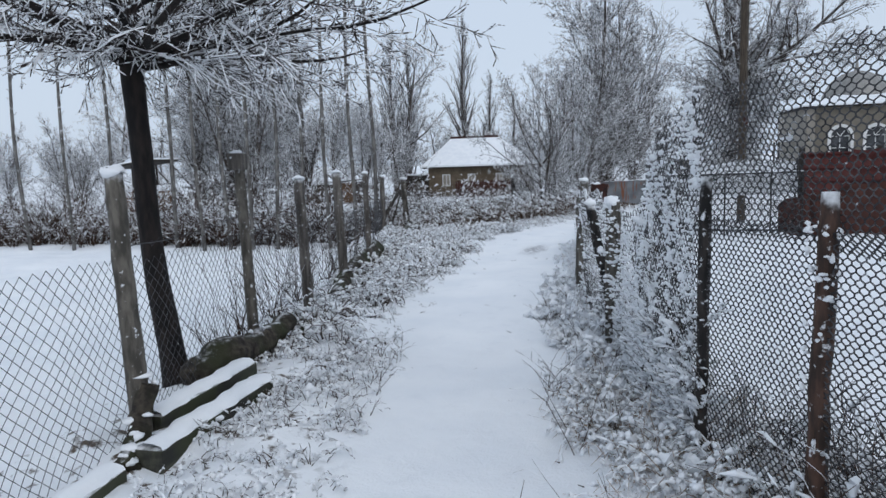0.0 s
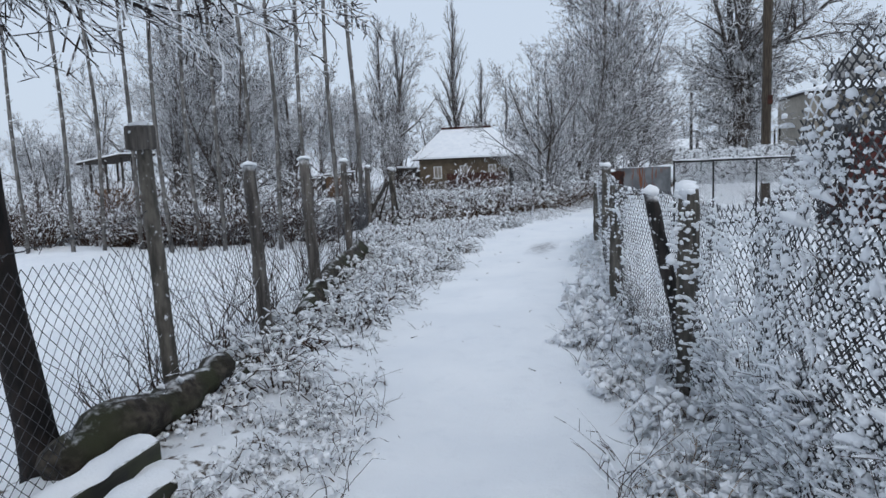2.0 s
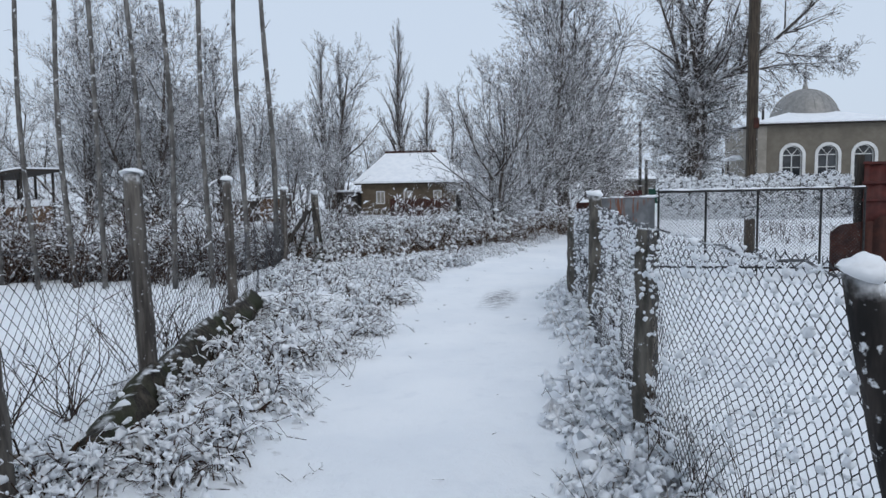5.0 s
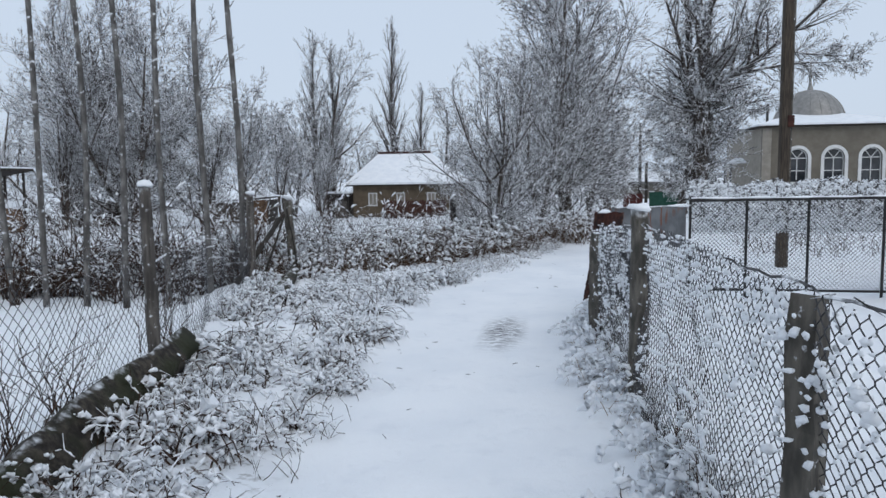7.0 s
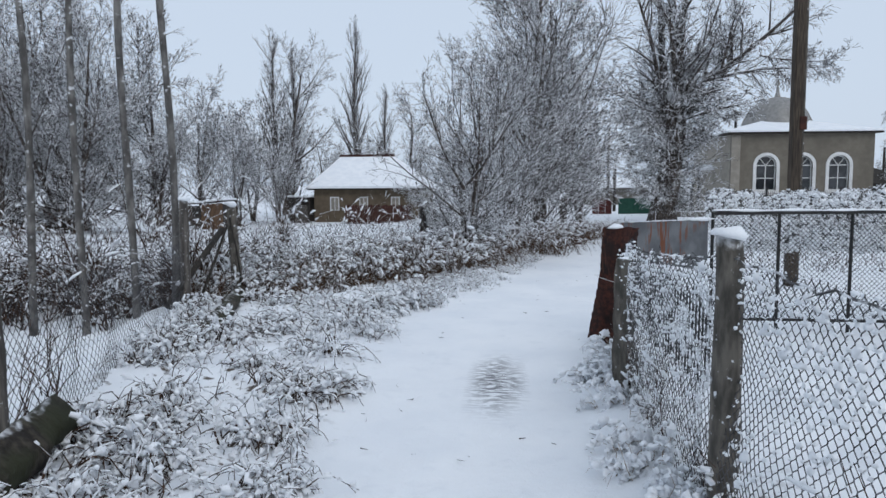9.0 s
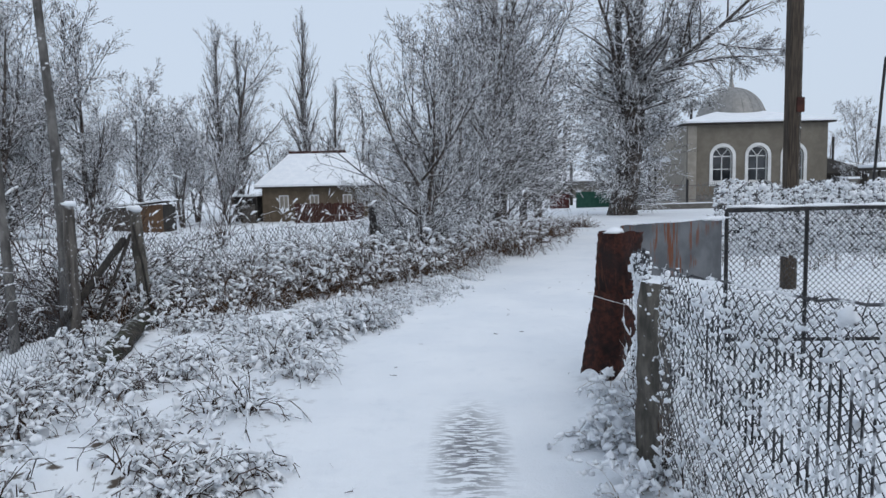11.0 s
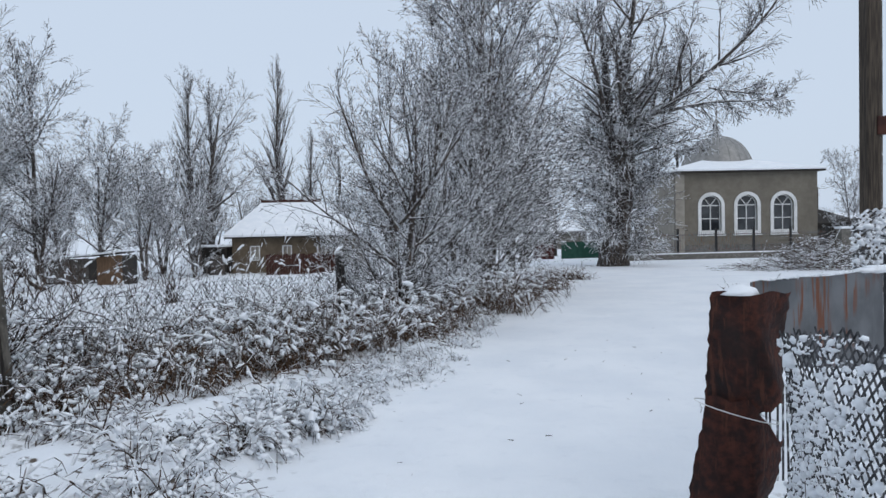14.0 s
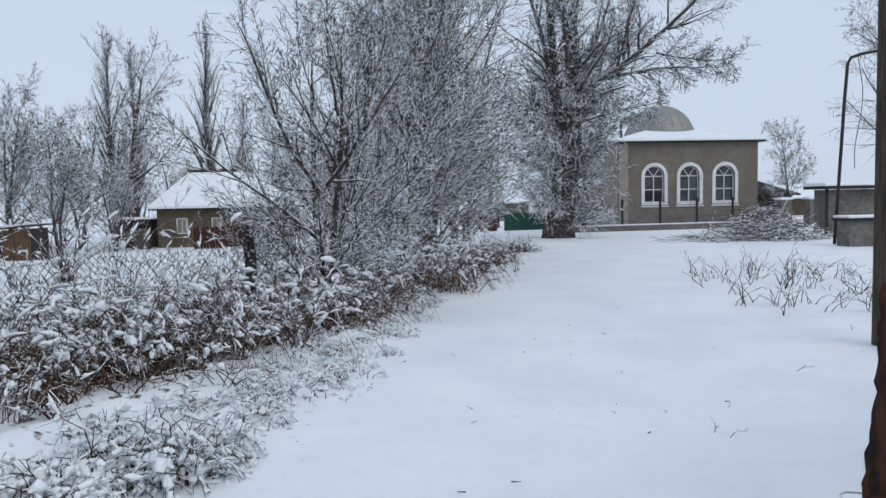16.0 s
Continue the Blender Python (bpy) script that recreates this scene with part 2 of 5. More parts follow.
# ---- mesh tools ----
class Geo:
    """Gathers vertices and faces of one mesh."""

    def __init__(self):
        self.v, self.f3, self.f4, self.n = [], [], [], 0

    def add(self, v, f):
        v, f = np.asarray(v, float).reshape(-1, 3), np.asarray(f, int)
        self.v.append(v)
        (self.f3 if f.shape[1] == 3 else self.f4).append(f + self.n)
        self.n += len(v)

    def segs(self, p, q, r, s, sides=3):
        """Tapered prisms from p to q; those with three sides are each rolled by chance."""
        p, q = np.asarray(p, float).reshape(-1, 3), np.asarray(q, float).reshape(-1, 3)
        r, s = np.broadcast_to(r, len(p)), np.broadcast_to(s, len(p))
        d = q - p
        d = d / np.maximum(np.linalg.norm(d, axis=1, keepdims=True), 1e-9)
        side = np.cross(d, (0, 0, 1.0))
        flat = np.linalg.norm(side, axis=1) < 0.05
        side[flat] = (1, 0, 0)
        side = side / np.linalg.norm(side, axis=1, keepdims=True)
        upv = np.cross(side, d)
        a = np.tile(-math.pi / 2 + 2 * math.pi * np.arange(sides) / sides, (len(p), 1))
        if sides == 3:
            a = a + np.random.default_rng(len(p)).uniform(0, 2.1, (len(p), 1))
        ring = np.cos(a)[:, :, None] * side[:, None] + np.sin(a)[:, :, None] * upv[:, None]
        v = np.concatenate([p[:, None] + ring * r[:, None, None], q[:, None] + ring * s[:, None, None]], 1)
        k = np.arange(sides)
        k2 = (k + 1) % sides
        quad = np.stack([k, k2, k2 + sides, k + sides], 1)
        self.add(v, (quad[None] + (np.arange(len(p)) * 2 * sides)[:, None, None]).reshape(-1, 4))

    def tube(self, pts, rad, sides=8, cap=True):
        pts = np.asarray(pts, float)
        rad = np.broadcast_to(rad, len(pts))
        d = np.gradient(pts, axis=0)
        d = d / np.linalg.norm(d, axis=1, keepdims=True)
        ref = np.array((1.0, 0, 0)) if abs(d[0][0]) < 0.8 else np.array((0, 1.0, 0))
        a = 2 * math.pi * np.arange(sides) / sides
        rings = []
        for c, w, r in zip(pts, d, rad):
            u = np.cross(w, ref)
            u = u / np.linalg.norm(u)
            ref2 = np.cross(w, u)
            rings.append(c + r * (np.cos(a)[:, None] * u + np.sin(a)[:, None] * ref2))
        n, k = len(pts), np.arange(sides)
        f = [np.stack([k + i * sides, (k + 1) % sides + i * sides, (k + 1) % sides + (i + 1) * sides, k + (i + 1) * sides], 1) for i in range(n - 1)]
        base = self.n
        self.add(np.concatenate(rings), np.concatenate(f))
        if cap:
            for i, e in ((0, 0), (n - 1, (n - 1) * sides)):
                self.add([pts[i]], [[0, 0, 0]])
                self.f3[-1] = np.stack([np.full(sides, self.n - 1), base + e + (k if i else (k + 1) % sides), base + e + ((k + 1) % sides if i else k)], 1)

    def blobs(self, c, r, squash=0.6, seed=1):
        """Small uneven lumps of snow."""
        c = np.asarray(c, float).reshape(-1, 3)
        if not len(c):
            return
        t = (1 + 5 ** 0.5) / 2
        base = np.array([(-1, t, 0), (1, t, 0), (-1, -t, 0), (1, -t, 0), (0, -1, t), (0, 1, t), (0, -1, -t), (0, 1, -t), (t, 0, -1), (t, 0, 1), (-t, 0, -1), (-t, 0, 1)]) / 1.9
        tri = np.array([(0, 11, 5), (0, 5, 1), (0, 1, 7), (0, 7, 10), (0, 10, 11), (1, 5, 9), (5, 11, 4), (11, 10, 2), (10, 7, 6), (7, 1, 8), (3, 9, 4), (3, 4, 2), (3, 2, 6), (3, 6, 8), (3, 8, 9), (4, 9, 5), (2, 4, 11), (6, 2, 10), (8, 6, 7), (9, 8, 1)])
        g = np.random.default_rng(seed)
        k = base[None] * g.uniform(0.6, 1.35, (len(c), 12, 1)) * np.asarray(r).reshape(-1, 1, 1)
        k = k * g.uniform(0.55, 1.6, (len(c), 1, 3))
        k[:, :, 2] *= squash
        self.add(k + c[:, None], (tri[None] + (12 * np.arange(len(c)))[:, None, None]).reshape(-1, 3))

    def box(self, lo, hi, m=None):
        (a, b, c), (d, e, f) = lo, hi
        v = np.array([(a, b, c), (d, b, c), (d, e, c), (a, e, c), (a, b, f), (d, b, f), (d, e, f), (a, e, f)], float)
        if m is not None:
            v = np.array([m @ Vector(p) for p in v])
        self.add(v, [(0, 3, 2, 1), (4, 5, 6, 7), (0, 1, 5, 4), (1, 2, 6, 5), (2, 3, 7, 6), (3, 0, 4, 7)])

    def prism(self, outline, y0, y1):
        """An outline in x and z, drawn from y0 to y1."""
        n = len(outline)
        v = [(x, y0, z) for x, z in outline] + [(x, y1, z) for x, z in outline]
        k = np.arange(n)
        self.add(v, np.stack([k, (k + 1) % n, (k + 1) % n + n, k + n], 1))
        c = np.mean(np.array(outline), 0)
        for off, y in ((0, y0), (n, y1)):
            vv = np.array([(x, y, z) for x, z in outline] + [(c[0], y, c[1])])
            f = np.stack([k, (k + 1) % n, np.full(n, n)], 1)
            self.add(vv, f if off else f[:, ::-1])

    def mesh(self, name, smooth=False):
        me = bpy.data.meshes.new(name)
        v = np.concatenate(self.v)
        f3 = np.concatenate(self.f3) if self.f3 else np.zeros((0, 3), int)
        f4 = np.concatenate(self.f4) if self.f4 else np.zeros((0, 4), int)
        me.vertices.add(len(v))
        me.vertices.foreach_set("co", v.astype(np.float32).ravel())
        me.loops.add(f3.size + f4.size)
        me.loops.foreach_set("vertex_index", np.concatenate([f3.ravel(), f4.ravel()]).astype(np.int32))
        me.polygons.add(len(f3) + len(f4))
        start = np.concatenate([3 * np.arange(len(f3)), f3.size + 4 * np.arange(len(f4))])
        me.polygons.foreach_set("loop_start", start.astype(np.int32))
        me.update(calc_edges=True)
        me.polygons.foreach_set("use_smooth", np.full(len(me.polygons), smooth))
        return me


def part(name, geo, material, parent=None, label="", smooth=False, bevel=0.0, weld=False, stuff=False):
    ob = new(name, geo.mesh(name, smooth))
    ob.data.materials.append(material)
    if parent is not None:
        ob.parent = parent
    if stuff:
        tagged(ob, kind="stuff")
    if bevel or weld:
        b = bmesh.new()
        b.from_mesh(ob.data)
        bmesh.ops.remove_doubles(b, verts=b.verts, dist=1e-5)
        if bevel:
            bmesh.ops.bevel(b, geom=list(b.edges), offset=bevel, segments=2, affect="EDGES", profile=0.6)
        b.to_mesh(ob.data)
        b.free()
    if label:
        tagged(ob, label)
    return ob


def thing(name, label, category, group="", at=(0, 0, 0), turn=0.0):
    ob = new(name)
    ob.matrix_world = pose(*at, 0, 0, turn)
    ob.empty_display_size = 0.1
    return tagged(ob, label, category, group)


def structure(ob, label, category):
    return tagged(ob, label, category, kind="structure")


def boxes(*items, m=None):
    g = Geo()
    for lo, hi in items:
        g.box(lo, hi, m)
    return g


# ---- plan ----
PATH_L = ((0, 3, 6, 10.3, 14, 17, 18.2, 22, 29, 36.6, 46), (-1.0, -1.3, -1.95, -2.45, -2.5, -2.45, -1.65, -0.95, 0.6, 2.1, 4.4))
PATH_R = ((0, 3.1, 6.2, 8, 9.3, 11, 12.8, 15), (0.1, -0.12, -0.45, -0.6, -0.62, -0.9, -0.95, -0.7))


def path_left(y):
    return np.interp(y, *PATH_L)


def path_right(y):
    return np.where(np.asarray(y) > 15.2, 60.0, np.interp(y, *PATH_R))


def smooth(v, a, b):
    k = np.clip((np.asarray(v, float) - a) / (b - a), 0, 1)
    return k * k * (3 - 2 * k)


def wave(x, y, s, seed):
    """Smooth unevenness between about -1 and 1."""
    g = np.random.default_rng(seed)
    out = 0
    for _ in range(7):
        a, f, p = g.uniform(0, 2 * math.pi), g.uniform(0.6, 1.9) / s, g.uniform(0, 6.28)
        out = out + np.sin((x * math.cos(a) + y * math.sin(a)) * f * 2 * math.pi + p)
    return out / 3.2


def level(x, y):
    """The broad lie of the land."""
    x, y = np.asarray(x, float), np.asarray(y, float)
    yy = np.clip(y, -30, 60)
    return 0.03 - 0.011 * yy - 1.0 * smooth(y, 20, 62) * smooth(-x, 2, 12)


def ground_z(x, y):
    x, y = np.asarray(x, float), np.asarray(y, float)
    z = level(x, y)
    off = np.maximum(smooth(path_left(y) - x, 0.0, 0.5), smooth(x - path_right(y), 0.0, 0.45))
    near = 1 - smooth(np.hypot(x + 2, y - 12), 18, 40)
    z = z + 0.012 * wave(x, y, 1.4, 3) * near + 0.008 * wave(x, y, 0.5, 4) * near
    z = z + off * near * (0.05 + 0.035 * wave(x, y, 0.9, 5) + 0.02 * wave(x, y, 0.35, 6))
    bank = np.interp(y, (0, 5.25, 8.6, 10.8, 16.2), (-2.2, -2.97, -3.5, -3.92, -5.42))
    field = smooth(bank - 0.15 - x, 0, 1.3) * (1 - smooth(y, 21, 28))
    return z - 0.42 * field


def gz(x, y):
    return float(ground_z(x, y))


def build_ground():
    xs = np.concatenate([-np.geomspace(900, 9.2, 46), np.arange(-9, 6, 0.13), np.geomspace(6.1, 900, 46)])
    ys = np.concatenate([-np.geomspace(300, 1.2, 22), np.arange(-1, 27, 0.13), np.geomspace(27.2, 1500, 60)])
    X, Y = np.meshgrid(xs, ys)
    Z = ground_z(X, Y)
    rng = np.random.default_rng(12)
    for k in range(260):
        fy = rng.uniform(0.5, 27)
        lo = float(path_left(fy)) + 0.2
        fx = rng.uniform(lo, min(lo + 1.7, float(path_right(fy)) - 0.1))
        turn = rng.uniform(-0.4, 0.4)
        dx, dy = X - fx, Y - fy
        u, w = dx * math.cos(turn) + dy * math.sin(turn), -dx * math.sin(turn) + dy * math.cos(turn)
        Z = Z - rng.uniform(0.008, 0.028) * np.exp(-((u / 0.06) ** 2 + (w / 0.14) ** 2))
    nx, ny = len(xs), len(ys)
    i = np.arange(nx * ny).reshape(ny, nx)
    f = np.stack([i[:-1, :-1], i[:-1, 1:], i[1:, 1:], i[1:, :-1]], -1).reshape(-1, 4)
    g = Geo()
    g.add(np.stack([X, Y, Z], -1).reshape(-1, 3), f)
    ob = part("ground", g, M_GROUND, smooth=True)
    verge = np.maximum(smooth(path_left(Y) - X, -0.05, 0.5) * smooth(X - (path_left(Y) - 2.4), 0, 0.6) * (1 - smooth(Y, 24, 30)),
                       0.35 * smooth(X - path_right(Y), 0.0, 0.4) * (1 - smooth(X - path_right(Y), 0.7, 1.2)))
    slush = np.exp(-(((X + 1.47) / 0.19) ** 2 + ((Y - 13.15) / 0.8) ** 2) ** 2)
    for name, val in (("verge", verge), ("slush", slush)):
        at = ob.data.attributes.new(name, "FLOAT", "POINT")
        at.data.foreach_set("value", val.ravel().astype(np.float32))
    structure(ob, "snow covered ground with a trodden footpath", "ground")


build_ground()


# ---- plants ----
def grow(seed, height, r0, spec, lean=(0, 0, 1), stems=1, limbs=(), splay=0.22):
    """Branches of one tree, as straight pieces by level: start, end and two radii."""
    rnd = random.Random(seed)
    out = {}

    def rv():
        return Vector((rnd.gauss(0, 1), rnd.gauss(0, 1), rnd.gauss(0, 1)))

    def limb(p, d, L, r, lev):
        n, jit, pull, kids, ratio, ang, start = spec[lev]
        step = L / n
        d = d.normalized()
        for k in range(n):
            d = (d + rv() * jit + Vector((0, 0, pull))).normalized()
            q = p + d * step
            ra, rb = r * (1 - 0.8 * k / n), r * (1 - 0.8 * (k + 1) / n)
            out.setdefault(lev, []).append((*p, *q, ra, rb))
            frac = (k + 1) / n
            if lev + 1 < len(spec) and frac > start:
                c = kids * (1.0 if k < n - 1 else 1.5)
                for _ in range(int(c) + (rnd.random() < c - int(c))):
                    a = radians(rnd.gauss(ang, 9))
                    side = d.cross(rv()).normalized()
                    e = d * math.cos(a) + side * math.sin(a)
                    limb(p.lerp(q, rnd.random()), e, L * ratio * rnd.uniform(0.6, 1.15) * (1.15 - 0.55 * frac), max(rb * 0.62, 0.0025), lev + 1)
            p = q

    for at, way, L, r, lev in limbs:
        limb(Vector(at), Vector(way), L, r, lev)
    for s in range(stems):
        d0 = Vector(lean) + (rv() * splay if stems > 1 else Vector())
        limb(Vector((rnd.gauss(0, 0.05), rnd.gauss(0, 0.05), -0.05)) if stems > 1 else Vector((0, 0, -0.05)), d0, height * (1 if s == 0 else rnd.uniform(0.7, 0.95)), r0 * (1 if s == 0 else 0.8), 0)
    return {k: np.array(v) for k, v in out.items()}


def tree_from(name, data, label, at, bark, twig, thick_levels=2, group="", turn=0.0, twig_min=0.0):
    t = thing(name, label, "tree", group, at, turn)
    for nm, levs, mat, smooth_it in (("trunk", [k for k in data if k < thick_levels], bark, True), ("crown", [k for k in data if k >= thick_levels], twig, False)):
        g = Geo()
        for k in levs:
            a = data[k]
            g.segs(a[:, :3], a[:, 3:6], np.maximum(a[:, 6], twig_min), np.maximum(a[:, 7], twig_min), 8 if k == 0 else 5 if k < thick_levels else 3)
        if g.n:
            part(nm, g, mat, t, smooth=smooth_it, stuff=name == "willow_tree" and nm == "trunk")
    return t


# (pieces, jitter, upward pull, children per piece, length ratio, angle, first part without children)
SPREAD = [(9, 0.05, 0.03, 1.5, 0.52, 42, 0.12), (7, 0.07, 0.05, 1.5, 0.45, 40, 0.1), (5, 0.08, 0.03, 1.35, 0.6, 34, 0.1), (3, 0.09, 0.0, 0.75, 0.8, 32, 0.1), (2, 0.08, -0.03, 0, 0, 0, 0)]
ORCHARD = [(8, 0.05, 0.02, 1.4, 0.54, 42, 0.1), (6, 0.07, 0.05, 1.6, 0.5, 38, 0.12), (4, 0.08, 0.03, 1.6, 0.6, 34, 0.1), (2, 0.1, 0.0, 1.0, 0.8, 32, 0.1), (2, 0.08, -0.03, 0, 0, 0, 0)]
FARSPREAD = [(9, 0.05, 0.02, 1.6, 0.52, 46, 0.15), (6, 0.08, 0.05, 1.8, 0.48, 40, 0.12), (4, 0.09, 0.02, 1.35, 0.62, 36, 0.1), (2, 0.1, -0.03, 0.7, 0.9, 34, 0.1), (1, 0.08, -0.06, 0, 0, 0, 0)]
COLUMN = [(12, 0.03, 0.03, 3.6, 0.32, 22, 0.05), (4, 0.05, 0.1, 2.0, 0.5, 22, 0.1), (3, 0.06, 0.1, 1.4, 0.65, 22, 0.1), (2, 0.07, 0.08, 0, 0, 0, 0)]
SHRUBTREE = [(8, 0.05, 0.03, 1.3, 0.6, 40, 0.25), (8, 0.06, 0.04, 1.4, 0.42, 38, 0.08), (5, 0.08, 0.02, 1.4, 0.58, 36, 0.1), (3, 0.09, 0.0, 0.8, 0.8, 32, 0.1), (2, 0.08, -0.02, 0, 0, 0, 0)]
WILLOW = [(10, 0.05, 0.02, 1.0, 0.5, 45, 0.3), (9, 0.07, 0.03, 2.2, 0.4, 46, 0.08), (6, 0.09, 0.0, 1.7, 0.52, 40, 0.1), (3, 0.1, -0.06, 1.2, 0.75, 36, 0.1), (2, 0.1, -0.14, 0, 0, 0, 0)]
UMBRELLA = [(7, 0.03, 0.02, 0, 0.75, 66, 0.6), (8, 0.08, 0.01, 1.5, 0.45, 40, 0.12), (5, 0.1, 0.01, 1.7, 0.45, 40, 0.1), (2, 0.12, 0.0, 1.8, 0.6, 40, 0.1), (1, 0.12, -0.02, 0, 0, 0, 0)]


def plant_trees():
    # the tree by the first gate
    rnd = random.Random(15)
    limbs = []
    for k in range(13):
        a = 0.3 + 2 * math.pi * k / 13 + rnd.uniform(-0.2, 0.2)
        limbs.append(((-0.13, 0, 2.3 + 0.4 * (k % 4) / 3), (math.cos(a), math.sin(a), rnd.uniform(0.06, 0.4)), rnd.uniform(1.5, 2.2), rnd.uniform(0.024, 0.042), 1))
    for a, up, L in ((-0.55, 0.26, 2.5), (-0.1, 0.24, 2.9), (0.3, 0.3, 2.8), (0.75, 0.3, 2.5)):
        limbs.append(((-0.13, 0, 2.35), (math.cos(a), math.sin(a), up), L, 0.034, 1))
    d = grow(5, 0.1, 0.05, UMBRELLA, (0, 0, 1), 0, limbs)
    t = tree_from("roadside_tree", d, "dark wet trunk with a flat rime-covered crown beside the wire fence", (-3.2, 4.5, gz(-3.2, 4.5)), M_DARKBARK, M_TWIG, twig_min=0.004)
    g = Geo()
    z = np.array((-0.1, 0.05, 0.25, 0.5, 0.75, 1.0, 1.3, 1.6, 1.9, 2.2, 2.45, 2.62))
    bend = np.array((0.03, 0.02, -0.01, -0.05, -0.09, -0.11, -0.12, -0.115, -0.12, -0.13, -0.14, -0.15))
    g.tube(np.stack([bend, 0.02 * np.sin(z * 2), z], 1), np.array((0.12, 0.105, 0.092, 0.09, 0.085, 0.08, 0.078, 0.076, 0.074, 0.08, 0.075, 0.05)), 12)
    part("bole", g, M_DARKBARK, t, smooth=True)
    # the tree in the hedge and the row behind it along the lane
    low = random.Random(23)
    limbs = [((-0.05, 0, 0.9), (-0.9, -0.1, 0.75), 2.5, 0.032, 1), ((0, 0, 1.1), (0.9, 0.2, 0.55), 2.7, 0.032, 1), ((0, 0, 1.6), (0.75, -0.3, 0.8), 2.2, 0.036, 1), ((-0.05, 0, 1.5), (-0.6, -0.4, 0.9), 2.3, 0.036, 1)]
    for k in range(16):
        a = 6.283 * k / 16 + low.uniform(-0.2, 0.2)
        limbs.append(((0.15 * math.cos(a), 0.15 * math.sin(a), low.uniform(0.1, 0.9)), (math.cos(a), math.sin(a), low.uniform(0.35, 0.9)), low.uniform(1.2, 1.9), 0.02, 1))
    d = grow(28, 4.5, 0.075, SHRUBTREE, (0.0, 0, 1), 3, limbs, 0.24)
    tree_from("hedge_tree", d, "many-stemmed bare tree with snow on every branch in the hedge", (-2.2, 22.4, gz(-2.2, 22.4)), M_BARK, M_TWIG, 3, twig_min=0.0034)
    def skirts():
        """Low side shoots round the foot of a tree."""
        out = []
        for k in range(34):
            a = low.uniform(0, 6.283)
            out.append(((0.25 * math.cos(a), 0.25 * math.sin(a), low.uniform(0.1, 2.6)), (math.cos(a), math.sin(a), low.uniform(0.3, 1.0)), low.uniform(1.3, 2.4), 0.022, 2))
        return out

    lane = [grow(31 + k, 8.0, 0.12, SPREAD, (0.03, 0, 1), 2, skirts(), 0.2) for k in range(2)]
    for k, (x, y, s, turn) in enumerate(((-1.2, 26.3, 0.72, 0), (-0.2, 30.5, 1.12, 70), (0.9, 35.0, 1.05, 200), (2.1, 41.5, 0.95, 300), (-0.5, 28.3, 0.85, 20))):
        if k < 2:
            first = tree_from("lane_tree", lane[k], "tall bare roadside tree covered in rime along the lane", (x, y, gz(x, y)), M_BARK, M_TWIG, 3, group="trees along the lane", turn=turn, twig_min=0.0058)
            first.scale = (s, s, s)
            lane[k] = first
        else:
            c = copy_thing(lane[k % 2], pose(x, y, gz(x, y), 0, 0, turn))
            c.scale = (s, s, s)
    # the great willow before the domed building
    limbs = [((0.35, 0, 5.2), (-0.12, 0.1, 1), 8.5, 0.26, 1), ((0.5, 0, 5.6), (0.1, -0.1, 1), 8.0, 0.24, 1), ((0.2, 0, 4.6), (-0.35, -0.1, 1), 7.0, 0.18, 1), ((0.6, 0, 5.4), (0.3, 0.3, 1), 6.5, 0.16, 1),
             ((0.6, 0, 5.8), (0.95, -0.1, 0.5), 8.8, 0.17, 1), ((2.8, -0.2, 7.0), (0.9, 0.1, 0.1), 4.8, 0.08, 1), ((2.6, -0.2, 6.9), (0.5, -0.1, 0.9), 4.2, 0.08, 1), ((4.3, -0.3, 7.9), (0.9, -0.1, -0.25), 3.2, 0.05, 1),
             ((0.5, 0, 4.4), (-0.8, 0.2, 0.6), 4.5, 0.09, 1), ((0.45, 0, 3.6), (-0.6, -0.5, 0.3), 3.2, 0.06, 1), ((0.5, 0, 3.3), (0.6, -0.5, 0.35), 3.0, 0.06, 1), ((0.4, 0, 2.6), (-0.7, -0.3, 0.2), 2.6, 0.05, 1), ((0.5, 0, 4.8), (0.8, -0.4, 0.3), 4.0, 0.07, 1), ((0.3, 0, 5.0), (-0.9, -0.3, 0.2), 4.0, 0.07, 1), ((0.3, 0, 1.4), (-0.5, -0.6, 0.4), 1.8, 0.03, 2), ((0.2, 0, 0.6), (-0.3, -0.6, 0.7), 1.6, 0.03, 2), ((0.2, 0, 0.3), (0.5, -0.6, 0.6), 1.5, 0.03, 2)]
    sprout = random.Random(46)
    for k in range(130):
        z, a = 0.4 + 6.4 * k / 130, sprout.uniform(0, 6.28)
        limbs.append(((float(np.interp(z, (0, 1, 2.2, 4.4, 6.4), (0, 0.12, 0.3, 0.48, 0.42))) + 0.35 * math.cos(a), 0.35 * math.sin(a), z), (math.cos(a), math.sin(a), sprout.uniform(0.1, 0.9)), sprout.uniform(1.2, 2.6), 0.03, 2))
    d = grow(44, 0.1, 0.1, WILLOW, (0, 0, 1), 0, limbs)
    t = tree_from("willow_tree", d, "great old willow with frosted hanging twigs beside the lane", (6.3, 43.4, gz(6.3, 43.4)), M_BARK, M_TWIG, 3, twig_min=0.0085)
    g = Geo()
    z = np.array((-0.2, 0.3, 1.0, 2.2, 3.3, 4.4, 5.4, 6.4))
    bend = np.array((0.0, 0.03, 0.12, 0.3, 0.42, 0.48, 0.46, 0.42))
    g.tube(np.stack([bend, 0 * z, z], 1), np.array((0.8, 0.68, 0.6, 0.56, 0.55, 0.58, 0.52, 0.3)), 14)
    part("bole", g, M_BARK, t, smooth=True)
    # poplars behind the house
    d = grow(51, 15.5, 0.28, COLUMN)
